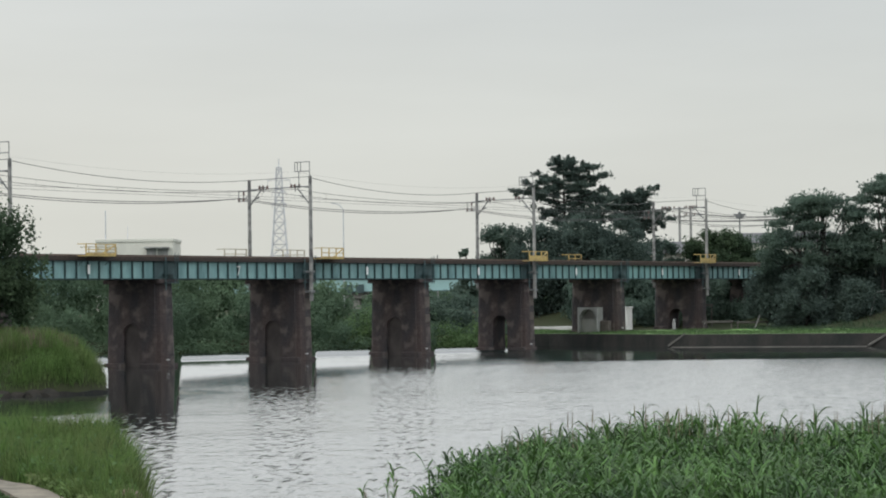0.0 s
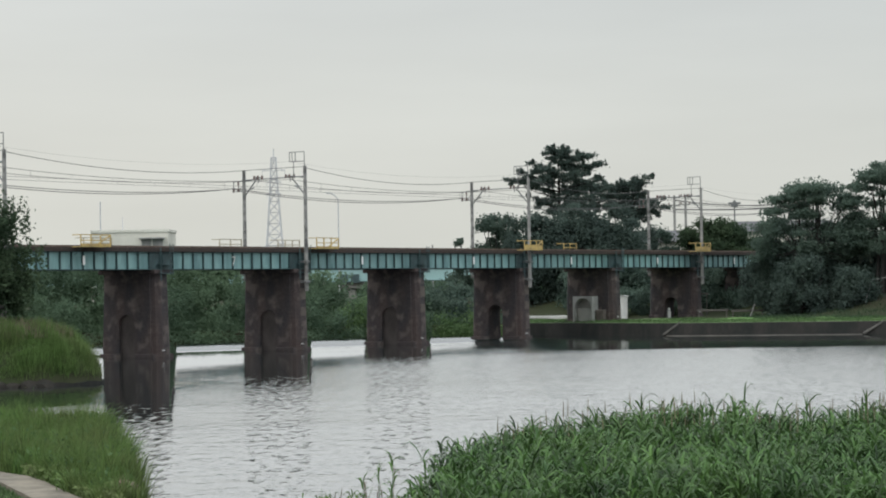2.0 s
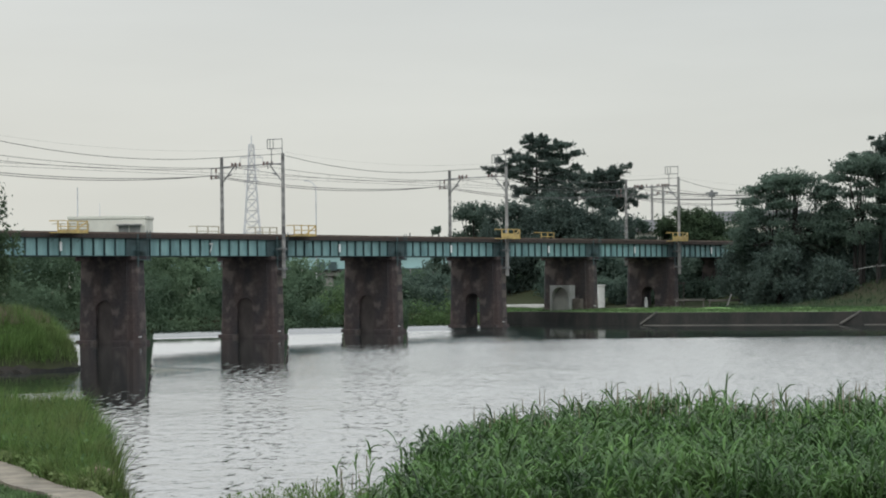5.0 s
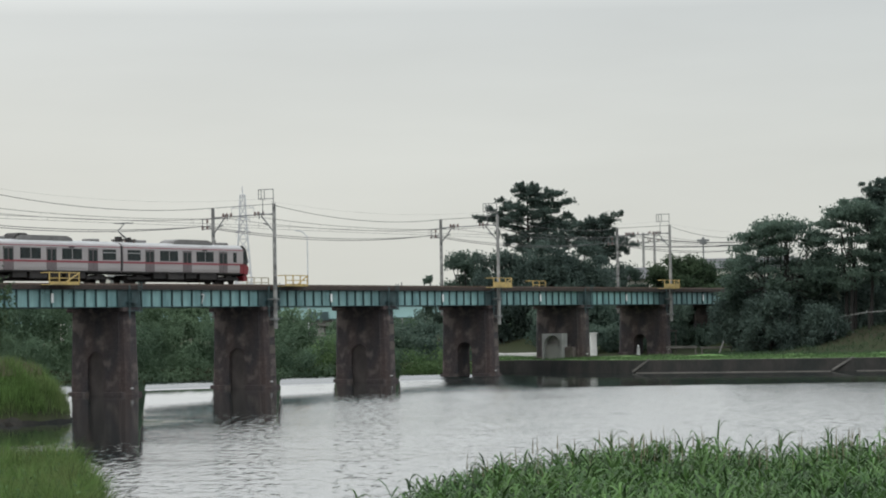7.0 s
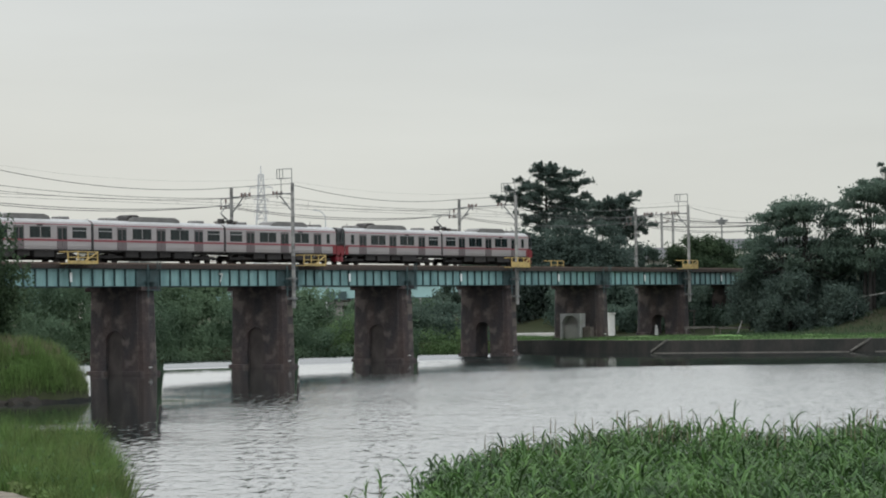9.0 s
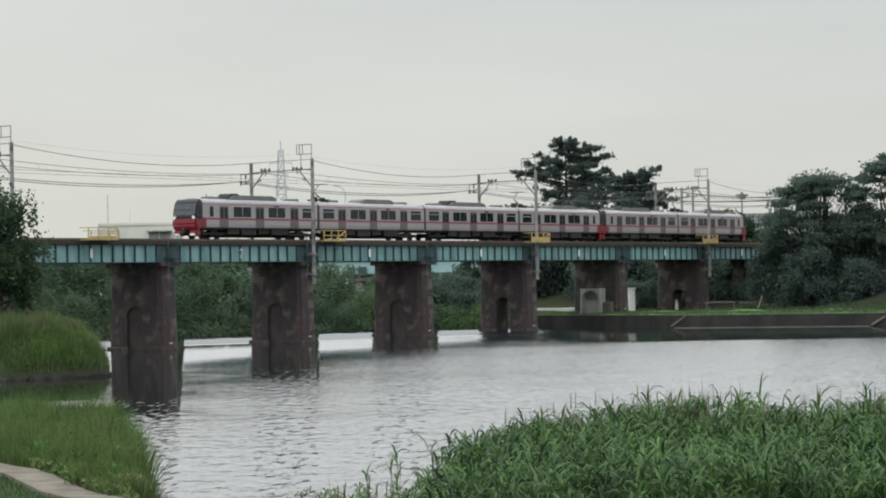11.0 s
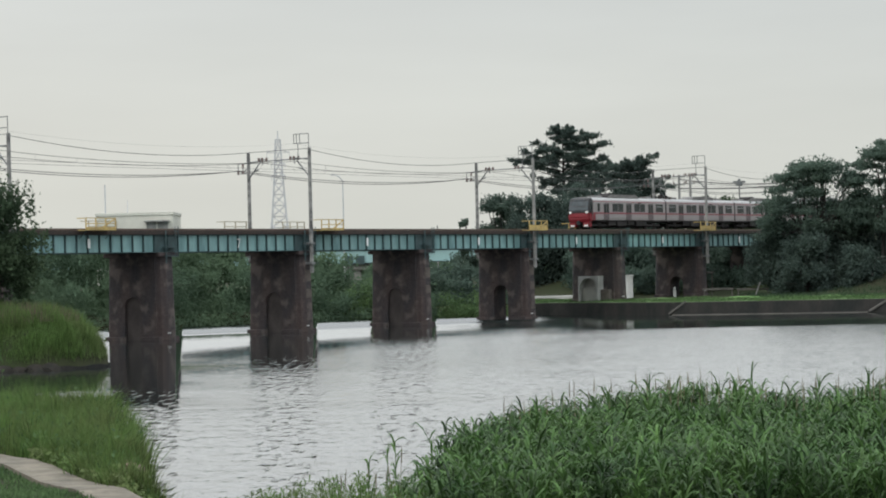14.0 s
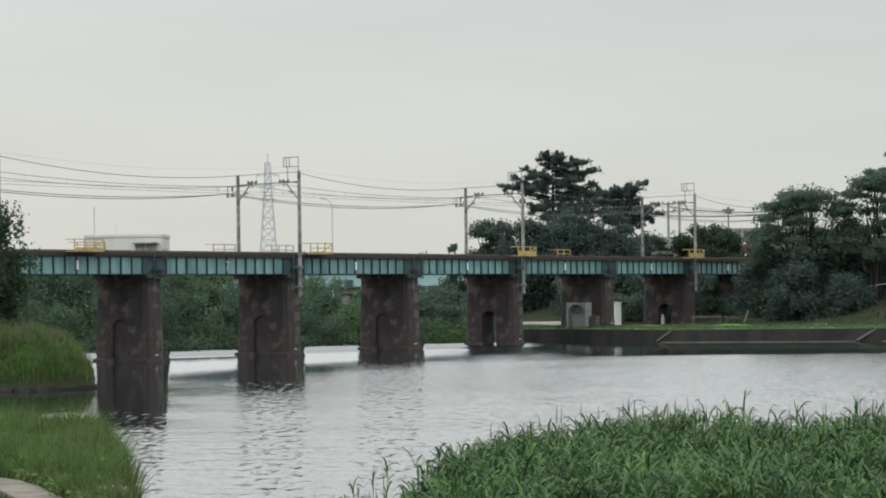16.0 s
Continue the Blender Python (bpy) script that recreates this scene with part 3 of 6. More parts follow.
def catenary_portal(a, foot_far, tall=True):
    ob = thing("catenary_portal", BRIDGE @ pose(a, 0, 0), "pair of grey concrete overhead-line poles joined by a thin beam", "overhead line poles", "overhead line portals")
    part("near_pole", rod(bmesh.new(), (0, -3.55, 5.35), (0, -3.55, 16.68), 0.185, 0.15, 10), M_POLEDARK if tall else M_POLE, ob)
    part("far_pole", rod(bmesh.new(), (0.25, 3.55, foot_far), (0.25, 3.55, 16.5), 0.185, 0.15, 10), M_POLEDARK, ob)
    for z in (6.2, 8.0):
        part("clamp", boxes((-0.3, 0.3, -3.78, -2.9, z - 0.1, z + 0.1), bevel=0.02), M_STEEL, ob)
    if foot_far < 9:
        part("clamp", boxes((-0.1, 0.6, 2.9, 3.78, 6.9, 7.1), bevel=0.02), M_STEEL, ob)
    part("beam", rods([((0, -3.5, 15.72), (0.25, 3.5, 15.62)), ((0, -3.5, 15.62), (0, -2.0, 15.78)), ((0.25, 3.5, 15.5), (0.25, 1.9, 15.76))], 0.055), M_STEEL, ob)
    for y, s in ((-3.5, 1), (3.5, -1)):
        part("knee_brace", rods([((0.1, y, 14.0), (0.1, y + s * 1.45, 15.6)), ((0.1, y + s * 0.75, 14.75), (0.1, y + s * 1.2, 14.9))], 0.065), M_STEEL, ob)
    for y in (-1.8, 1.8):
        bm = rods([((0.1, y - 0.55, 15.75), (0.1, y + 0.55, 15.85)), ((0.1, y, 15.8), (0.1, y, 15.3))], 0.05)
        part("cantilever", bm, M_STEEL, ob)
        for dy in (-0.45, 0.05, 0.45):
            part("insulator", rod(bmesh.new(), (0.1, y + dy, 15.62), (0.1, y + dy, 15.98), 0.11, 0.09, 8), M_INSUL, ob)
    part("top_frame", rods([((0, -3.5, 17.95), (0, -1.85, 17.95)), ((0, -3.5, 17.1), (0, -1.85, 17.1)), ((0, -3.5, 16.3), (0, -3.5, 17.95)), ((0, -1.85, 17.1), (0, -1.85, 17.95)),
                            ((0, -2.5, 17.1), (0, -2.5, 17.95)), ((0, -2.15, 17.1), (0, -2.15, 17.95)), ((0, -2.3, 15.75), (0, -2.3, 17.1))], 0.04), M_STEEL, ob)
    part("far_bracket", rods([((0.25, 3.5, 14.6), (0.25, 4.9, 14.6)), ((0.25, 3.5, 15.6), (0.25, 4.7, 15.5)), ((0.25, 4.2, 14.6), (0.25, 4.2, 15.5)), ((0.25, 4.75, 14.5), (0.25, 4.75, 15.6)), ((0.25, 3.5, 15.2), (0.25, 4.4, 14.6))], 0.04), M_STEEL, ob)
    for y, z in ((4.2, 14.75), (4.75, 14.75), (4.2, 15.35)):
        part("insulator", rod(bmesh.new(), (0.25, y, z - 0.17), (0.25, y, z + 0.17), 0.1, 0.08, 8), M_INSUL, ob)
    return ob


def wire(name, y, z, sag, r, label, ks):
    """One line hung from portal to portal."""
    bm = bmesh.new()
    for k in ks:
        a0 = -9.57 + 39.44 * k
        pts = [(a0 + 39.44 * i / 16, y, z - sag * 4 * (i / 16) * (1 - i / 16)) for i in range(17)]
        for p, q in zip(pts, pts[1:]):
            rod(bm, p, q, r, sides=4)
    ob = part(name, bm, M_WIRE)
    ob.matrix_basis = BRIDGE
    tagged(ob, label, "wire", "overhead wires")


def droppers(y, ks):
    bm = bmesh.new()
    for k in ks:
        for i in range(1, 8):
            f = i / 8
            a = -9.57 + 39.44 * (k + f)
            rod(bm, (a, y, 14.72), (a, y, 15.5 - 0.6 * 4 * f * (1 - f)), 0.012, sides=4)
    ob = part("catenary_droppers", bm, M_WIRE)
    ob.matrix_basis = BRIDGE
    tagged(ob, "thin droppers between the catenary wires", "wire", kind="stuff")


def build_bridge():
    for i in range(-4, 8):
        a = PIER0 + SPAN * i
        base = {4: 1.35, 5: 1.55, 6: 1.6, 7: 1.6}.get(i, 0.0)
        bridge_pier(a, base, portal=(i == 4), patch={1: 4, 2: 2, 0: 0, 3: 3}.get(i, 0))
        bridge_span(a - SPAN / 2)
    for y in (-1.8 - 0.5335, -1.8 + 0.5335, 1.8 - 0.5335, 1.8 + 0.5335):
        track_rail(y)
    embankment("embankment_1", -420, PIER0 - SPAN * 5 + 0.1)
    embankment("embankment_2", PIER0 + SPAN * 7 + 0.1, 440)
    for a0, a1, y, m, f in ((-1.3, 2.3, -3.55, M_YELLOW, 0.25), (30.9, 34.3, -3.55, M_YELLOW, 0.2), (66.9, 70.5, -3.95, M_YELLOW, 0.5), (88.0, 90.8, 3.55, M_YELLOW, 0),
                            (105.5, 109.3, -3.95, M_YELLOW, 0.5), (25.75, 29.0, 3.55, M_GREYRAIL, 0), (34.6, 38.0, 3.55, M_GREYRAIL, 0), (7.2, 10.8, 3.55, M_GREYRAIL, 0)):
        safety_platform(a0, a1, y, m, f)
    for k in range(-2, 6):
        a = -9.57 + 39.44 * k
        catenary_portal(a, 6.4 if -69 < a < 148 else 9.0, tall=k < 2)
    ks = range(-2, 5)
    for k in range(-2, 5):
        bm = bmesh.new()
        a0 = -9.57 + 39.44 * k
        pts = [(a0 + 39.44 * i / 16, -3.55 + 7.1 * i / 16, 16.5 - 0.75 * 4 * (i / 16) * (1 - i / 16)) for i in range(17)] + [(a0 + 39.4, -3.55, 16.6)]
        for p, q in zip(pts, pts[1:]):
            rod(bm, p, q, 0.025, sides=4)
        ob = part("feeder_wire", bm, M_WIRE)
        ob.matrix_basis = BRIDGE
        tagged(ob, "sagging feeder wire crossing from pole top to pole top", "wire", "overhead wires")
    wire("feeder_wire", 4.2, 14.85, 0.7, 0.03, "sagging feeder wire on the far brackets", ks)
    wire("feeder_wire", 4.75, 14.85, 0.85, 0.03, "sagging feeder wire on the far brackets", ks)
    wire("feeder_wire", -1.9, 17.1, 0.75, 0.005, "thin feeder wire on the near top frames", ks)
    for y in (-1.8, 1.8):
        wire("messenger_wire", y, 15.5, 0.6, 0.02, "sagging catenary messenger wire above the track", ks)
        wire("contact_wire", y, 14.72, 0.04, 0.014, "level contact wire above the track", ks)
        droppers(y, ks)
    # brackets, pipes and a ladder where spans meet on the piers
    for i in range(-1, 7):
        a = PIER0 + SPAN * i
        ob = thing("pier_ladder", BRIDGE @ pose(a, -3.35, 0), "grey steel access ladder and pipe clamped beside a pier head", "ladder", "pier head ladders")
        for x in (0.55, 0.95):
            part("stile", boxes((x - 0.02, x + 0.02, -0.03, 0.03, 6.9, 9.5)), M_TEALDARK, ob)
        for z in np.arange(7.1, 9.4, 0.33):
            part("rung", boxes((0.55, 0.95, -0.015, 0.015, z - 0.015, z + 0.015)), M_TEALDARK, ob)
        part("pipe", rod(bmesh.new(), (-0.55, 0.1, 6.4), (-0.55, 0.1, 9.2), 0.05, sides=8), M_TEALDARK, ob)
        for z in (7.75, 7.0):
            part("tie", boxes((-0.6, 1.0, 0.0, 0.5, z, z + 0.06)), M_TEALDARK, ob)


build_bridge()


# ---- the train ----
CAR_L, PITCH, RIDE = 17.75, 18.1, 0.2
BODY = [(-1.33, 0.86), (-1.37, 1.2), (-1.37, 2.9), (-1.30, 3.18), (-1.0, 3.36), (-0.5, 3.44), (0, 3.46), (0.5, 3.44), (1.0, 3.36), (1.30, 3.18), (1.37, 2.9), (1.37, 1.2), (1.33, 0.86)]


def share(key, make):
    if key not in SHARED:
        SHARED[key] = mesh_of(make())
    return SHARED[key]


def bogie(parent, x):
    b = link("bogie", share("bogie", lambda: boxes((-1.6, 1.6, -1.05, -0.85, 0.42, 0.66), (-1.6, 1.6, 0.85, 1.05, 0.42, 0.66), (-0.35, 0.35, -1.0, 1.0, 0.4, 0.8), (-0.4, 0.4, -1.1, -0.8, 0.62, 0.84), (-0.4, 0.4, 0.8, 1.1, 0.62, 0.84), bevel=0.03)), M_UNDER, parent, at=pose(x, 0, -RIDE))
    for dx in (-1.05, 1.05):
        def wheels():
            bm = rod(bmesh.new(), (0, -0.62, 0.42), (0, 0.62, 0.42), 0.08, sides=8)
            for s in (-1, 1):
                rod(bm, (0, s * 0.5, 0.42), (0, s * 0.62, 0.42), 0.42, sides=18)
            return bm
        link("wheelset", share("wheels", wheels), M_UNDER, b, at=pose(dx, 0, 0.0))


def side_window(parent, x0, x1, split, s):
    w = x1 - x0
    key = ("win", round(w, 2), split)
    f = link("window", share(key, lambda: boxes((0, w, -0.02, 0.02, 1.86, 2.76), bevel=0.015)), M_GLASSFRAME, parent, at=pose(x0, s * 1.375, 0))
    gap = 0.045
    if split == "transom":
        rows = [(gap, w - gap, 1.9, 2.44), (gap, w - gap, 2.52, 2.72)]
    elif split == "pair":
        rows = [(gap, w / 2 - 0.04, 1.9, 2.72), (w / 2 + 0.04, w - gap, 1.9, 2.72)]
    else:
        rows = [(gap, w - gap, 1.9, 2.72)]
    for i, (a, b, z0, z1) in enumerate(rows):
        link("pane", share((key, i), lambda: boxes((a, b, -0.028, 0.028, z0, z1))), M_WHITE if (split == "transom" and i == 2) else M_GLASS, f)
    if split == "pair":
        link("mullion_bar", share((key, "post"), lambda: boxes((w / 2 - 0.035, w / 2 + 0.035, -0.032, 0.032, 1.88, 2.74))), M_STAIN, f)
    if split == "transom":
        link("mullion_bar", share((key, "bar"), lambda: boxes((0.0, w, -0.032, 0.032, 2.45, 2.51))), M_ROOF, f)


def side_door(parent, x0, x1, s):
    w = x1 - x0
    d = link("sliding_door", share(("door", round(w, 2)), lambda: boxes((0, w / 2 - 0.01, -0.012, 0.012, 0.93, 2.82), (w / 2 + 0.01, w, -0.012, 0.012, 0.93, 2.82))), M_DOOR, parent, at=pose(x0, s * 1.377, 0))
    for a, b in ((0.09, w / 2 - 0.06), (w / 2 + 0.06, w - 0.09)):
        link("door_pane", share(("dpane", round(a, 2), round(w, 2)), lambda: boxes((a, b, -0.02, 0.02, 1.72, 2.66))), M_GLASS, d)


def pantograph(parent, x):
    p = link("pantograph", share("pan_base", lambda: boxes((-0.8, 0.8, -0.75, -0.6, 3.62, 3.72), (-0.8, 0.8, 0.6, 0.75, 3.62, 3.72), (-0.8, -0.65, -0.7, 0.7, 3.62, 3.72), (0.6, 0.75, -0.7, 0.7, 3.62, 3.72), (-0.9, -0.5, -0.25, 0.25, 3.5, 3.95), (0.5, 0.8, -0.2, 0.2, 3.5, 3.9))), M_UNDER, parent, at=pose(x, 0, 0))
    link("arm", share("pan_arm", lambda: rods([((0.55, 0, 3.75), (-0.75, 0, 4.45)), ((-0.75, 0, 4.45), (0.15, 0, 5.1)), ((0.3, 0, 3.72), (-0.65, 0, 4.38))], 0.045)), M_STEEL, p)
    link("collector_head", share("pan_head", lambda: boxes((-0.3, -0.22, -0.8, 0.8, 5.1, 5.16), (0.3, 0.38, -0.8, 0.8, 5.1, 5.16), (-0.3, 0.38, -0.5, -0.45, 5.07, 5.11), (-0.3, 0.38, 0.45, 0.5, 5.07, 5.11), (-0.12, 0.2, -0.04, 0.04, 5.05, 5.12))), M_STEEL, p)
    for dx in (-0.6, 0.6):
        for dy in (-0.65, 0.65):
            link("insulator", share("pan_ins", lambda: rod(bmesh.new(), (0, 0, 3.38), (0, 0, 3.64), 0.08, 0.06, 8)), M_INSUL, p, at=pose(dx, dy, 0))


def cab_front(parent, x, s):
    """The cab end: red below, black mask with the windscreen above, red snowplough skirt."""
    cab = link("cab_lower", share("cab_lo", lambda: _bev(prism(bmesh.new(), [(0, 0.86), (0.1, 0.7), (0.75, 0.62), (0.97, 1.15), (0.94, 1.70), (0, 1.70)], -1.36, 1.36), 0.14)), M_RED, parent, "bright red lower cab front", at=pose(x, 0, 0, 0, 0, 0 if s > 0 else 180))
    up = link("cab_upper", share("cab_up", lambda: _bev(prism(bmesh.new(), [(0, 1.704), (0.935, 1.704), (0.86, 2.3), (0.66, 3.02), (0.44, 3.32), (0, 3.43)], -1.34, 1.34), 0.12)), M_BLACK, parent, "glossy black cab mask", at=cab.matrix_basis)

    def screen():
        bm = bmesh.new()
        for y0, y1 in ((-1.2, -0.32), (-0.28, 1.2)):
            v = [bm.verts.new(p) for p in ((0.88, y0, 1.98), (0.88, y1, 1.98), (0.655, y1, 2.96), (0.655, y0, 2.96))]
            w = [bm.verts.new((p.co.x + 0.04, p.co.y, p.co.z + 0.02)) for p in v]
            bm.faces.new(w), bm.faces.new(v[::-1])
            for i in range(4):
                bm.faces.new((v[i], v[(i + 1) % 4], w[(i + 1) % 4], w[i]))
        return bm
    link("windscreen", share("screen", screen), M_SCREEN, up, "raked windscreen with the sky's reflection in its colour")
    for y in (-1.335, 1.335):
        link("corner_window", share("cornerwin", lambda: boxes((0.16, 0.56, -0.02, 0.02, 2.05, 2.86), bevel=0.01)), M_GLASS, up, at=pose(0, y, 0))
    for y in (-1.05, 1.05):
        link("headlight", share("headlight", lambda: rod(bmesh.new(), (0.75, 0, 0), (0.99, 0, 0), 0.15, 0.14, 12)), M_LAMP, cab, "white round headlight", at=pose(0, y, 1.78))
    link("destination_panel", share("dest", lambda: boxes((0.55, 0.62, -0.7, 0.7, 3.04, 3.16))), M_DARKGLASS, up)
    link("skirt", share("skirt", lambda: _bev(boxes((0.15, 0.8, -1.25, -0.45, 0.16, 0.66), (0.15, 0.8, 0.45, 1.25, 0.16, 0.66)), 0.06)), M_RED, cab, "red snowplough skirt")
    link("coupler", share("coupler", lambda: boxes((0.1, 1.05, -0.22, 0.22, 0.42, 0.78), (0.95, 1.15, -0.16, 0.16, 0.36, 0.84), bevel=0.03)), M_BLACK, cab)
    for y in (-0.85, 0.85):
        link("step_plate", share("stepp", lambda: boxes((0.78, 0.86, -0.25, 0.25, 0.2, 0.38))), M_WHITE, cab, at=pose(0, y, 0))


def _bev(bm, w):
    bmesh.ops.bevel(bm, geom=bm.edges[:], offset=w, segments=2, affect="EDGES")
    return bm


def train_car(cab, pant, kind_of_ac):
    """A stainless commuter car 17.8 m long; cab: +1 at its leading end, -1 at its rear end, 0 none."""
    what = "red-striped stainless commuter train car" + (", red cab end" if cab else "") + (", raised pantograph" if pant else "")
    ob = thing("train_car", BRIDGE, what, "train car", "cars of the commuter train")
    h = CAR_L / 2
    cut0, cut1 = -h + (0.6 if cab < 0 else 0), h - (0.6 if cab > 0 else 0)
    key = ("body", cab)
    link("body", share(key, lambda: prism(bmesh.new(), BODY, cut0, cut1, "x")), M_STAIN, ob)
    link("roof", share(("roof", cab), lambda: prism(bmesh.new(), [(-1.31, 3.17), (-1.0, 3.375), (-0.5, 3.46), (0, 3.48), (0.5, 3.46), (1.0, 3.375), (1.31, 3.17), (1.2, 3.1), (-1.2, 3.1)], cut0 + 0.01, cut1 - 0.01, "x")), M_ROOF, ob, "pale painted roof")
    for s in (-1, 1):
        link("waist_stripe", share(("stripe", cab), lambda: boxes((cut0, cut1, -0.024, 0.024, 1.60, 1.75))), M_STRIPE, ob, "red waist stripe", at=pose(0, s * 1.372, 0))
        link("cant_stripe", share(("cant", cab), lambda: boxes((cut0, cut1, -0.006, 0.006, 2.93, 3.0))), M_STRIPE, ob, "thin red line under the roof", at=pose(0, s * 1.366, 0))
        link("sill", share(("sill", cab), lambda: boxes((cut0, cut1, -0.03, 0.03, 0.80, 0.92))), M_UNDER, ob, at=pose(0, s * 1.33, 0))
        for x0, x1 in ((3.0, 4.25), (8.25, 9.5), (13.5, 14.75)):
            side_door(ob, -h + x0, -h + x1, s)
        for x0, x1 in ((5.05, 7.55), (10.2, 12.7)):
            side_window(ob, -h + x0, -h + x1, "pair", s)
        for x0, x1, e in ((0.6, 2.35, -1), (15.4, 17.15, 1)):
            if cab != e:
                side_window(ob, -h + x0, -h + x1, "transom", s)
            else:
                m = (1.62, 2.12) if e < 0 else (15.63, 16.13)
                side_window(ob, -h + m[0], -h + m[1], "one", s)
        link("route_panel", share("route", lambda: boxes((-0.35, 0.35, -0.02, 0.02, 2.6 + 0.2, 2.9 + 0.04), bevel=0.01)), M_BLACK, ob, at=pose(-h + 11.4, s * 1.372, 0))
    if cab:
        cab_front(ob, cab * (h - 0.62), cab)
        for s in (-1, 1):
            link("cab_side_panel", share("cabside", lambda: boxes((-0.26, 0.26, -0.02, 0.02, 0.86, 1.72), bevel=0.015)), M_RED, ob, "red cab side panel", at=pose(cab * (h - 0.86), s * 1.376, 0))
    for x in (-h + 2.5, h - 2.5):
        bogie(ob, x)
    for x0, x1, y0, y1, z0 in ((-4.6, -2.9, -1.25, -0.2, 0.3), (-2.6, -0.4, -1.28, 0.0, 0.24), (0.0, 1.5, -1.22, 0.1, 0.34), (1.9, 4.4, -1.28, -0.1, 0.26), (-4.2, -1.5, 0.3, 1.25, 0.3), (-1.0, 3.9, 0.3, 1.25, 0.28), (-5.7, 5.7, -0.3, 0.3, 0.05), (-8.2, -4.95, -1.1, 1.1, 0.68), (4.9, 8.2, -1.1, 1.1, 0.68)):
        link("equipment_box", share(("eq", x0), lambda: boxes((x0, x1, y0, y1, z0, 0.86), bevel=0.04)), M_UNDER, ob)
    acs = ((-3.7, 3.4),) if kind_of_ac else ((-1.3, 4.5),)
    for x0, x1 in acs:
        def ac():
            bm = prism(bmesh.new(), [(x0, 3.4), (x0 + 0.2, 3.66), (x0 + 0.8, 3.83), (x1 - 0.8, 3.83), (x1 - 0.2, 3.66), (x1, 3.4)], -0.85, 0.85)
            return _bev(bm, 0.05)
        link("air_conditioner", share(("ac", x0), ac), M_AC, ob, "grey rounded roof air conditioner")
    if kind_of_ac:
        link("roof_hump", share("hump", lambda: _bev(prism(bmesh.new(), [(-3.9, 3.4), (-3.6, 3.75), (-3.2, 3.98), (-2.3, 3.98), (-1.9, 3.75), (-1.7, 3.4)], -0.7, 0.7), 0.05)), M_UNDER, ob, "dark rounded roof hump")
    for x0, x1 in ((-6.2, -4.6), (6.0, 7.2)):
        link("roof_vent", share(("vent", x0), lambda: boxes((x0, x1, -0.5, 0.5, 3.42, 3.68), bevel=0.06)), M_AC, ob)
    if pant:
        pantograph(ob, -h + 1.75)
    if cab:
        link("antenna", share("aerial", lambda: rod(bmesh.new(), (0, 0, 3.44), (0, 0, 3.95), 0.06, 0.02, 6)), M_UNDER, ob, at=pose(cab * (h - 2.9), 0, 0))
    for e in (-1, 1):
        if cab != e:
            link("gangway", share("gang", lambda: boxes((-0.18, 0.18, -0.6, 0.6, 1.0, 3.15), (-0.17, 0.17, -1.3, 1.3, 1.0, 3.1), bevel=0.03)), M_BELLOWS, ob, "black gangway bellows", at=pose(e * (h + 0.0), 0, 0))
    return ob


TRAIN = [train_car(1, True, 0), train_car(-1, False, 1), train_car(1, True, 0), train_car(0, False, 1), train_car(0, True, 0), train_car(-1, False, 1)]

# ---- plants ----
def unit(n):
    v = rng.normal(size=(n, 3))
    return v / np.linalg.norm(v, axis=1, keepdims=True)


def leaf_quads(c, size, elong=1.8, flat=0.0):
    """Diamond leaves at the points c, each turned its own way; flat pulls them level."""
    n = len(c)
    u = unit(n)
    u[:, 2] *= 1 - flat
    u /= np.linalg.norm(u, axis=1, keepdims=True)
    w = np.cross(u, unit(n))
    w /= np.linalg.norm(w, axis=1, keepdims=True) + 1e-9
    s = size * rng.uniform(0.6, 1.3, (n, 1))
    a, b = u * s * elong * 0.5, w * s * 0.5
    fold = np.cross(u, w) * s * 0.12
    v = np.stack([c - a, c + b + fold, c + a, c - b + fold], 1).reshape(-1, 3)
    return v, np.arange(4 * n).reshape(-1, 4)


def clump_points(centre, radii, n):
    d = np.clip(rng.normal(size=(n, 3)) * 0.5, -0.95, 0.95)
    w = 1 + 0.45 * np.sin(d[:, :1] * 5 + centre[0] * 3) * np.cos(d[:, 1:2] * 4 + centre[2])
    return np.asarray(centre) + d * w * np.asarray(radii) * rng.uniform(0.75, 1.25, 3)


def mesh_np(name, v, f):
    me = bpy.data.meshes.new(name)
    me.vertices.add(len(v))
    me.vertices.foreach_set("co", np.asarray(v, np.float32).ravel())
    k = f.shape[1]
    me.loops.add(f.size)
    me.loops.foreach_set("vertex_index", f.ravel().astype(np.int32))
    me.polygons.add(len(f))
    me.polygons.foreach_set("loop_start", np.arange(0, f.size, k, dtype=np.int32))
    me.update(calc_edges=True)
    return me


def limb(bm, pts, r0, r1, sides=7):
    for i, (p, q) in enumerate(zip(pts, pts[1:])):
        n = len(pts) - 1
        rod(bm, p, q, r0 + (r1 - r0) * i / n, r0 + (r1 - r0) * (i + 1) / n, sides)


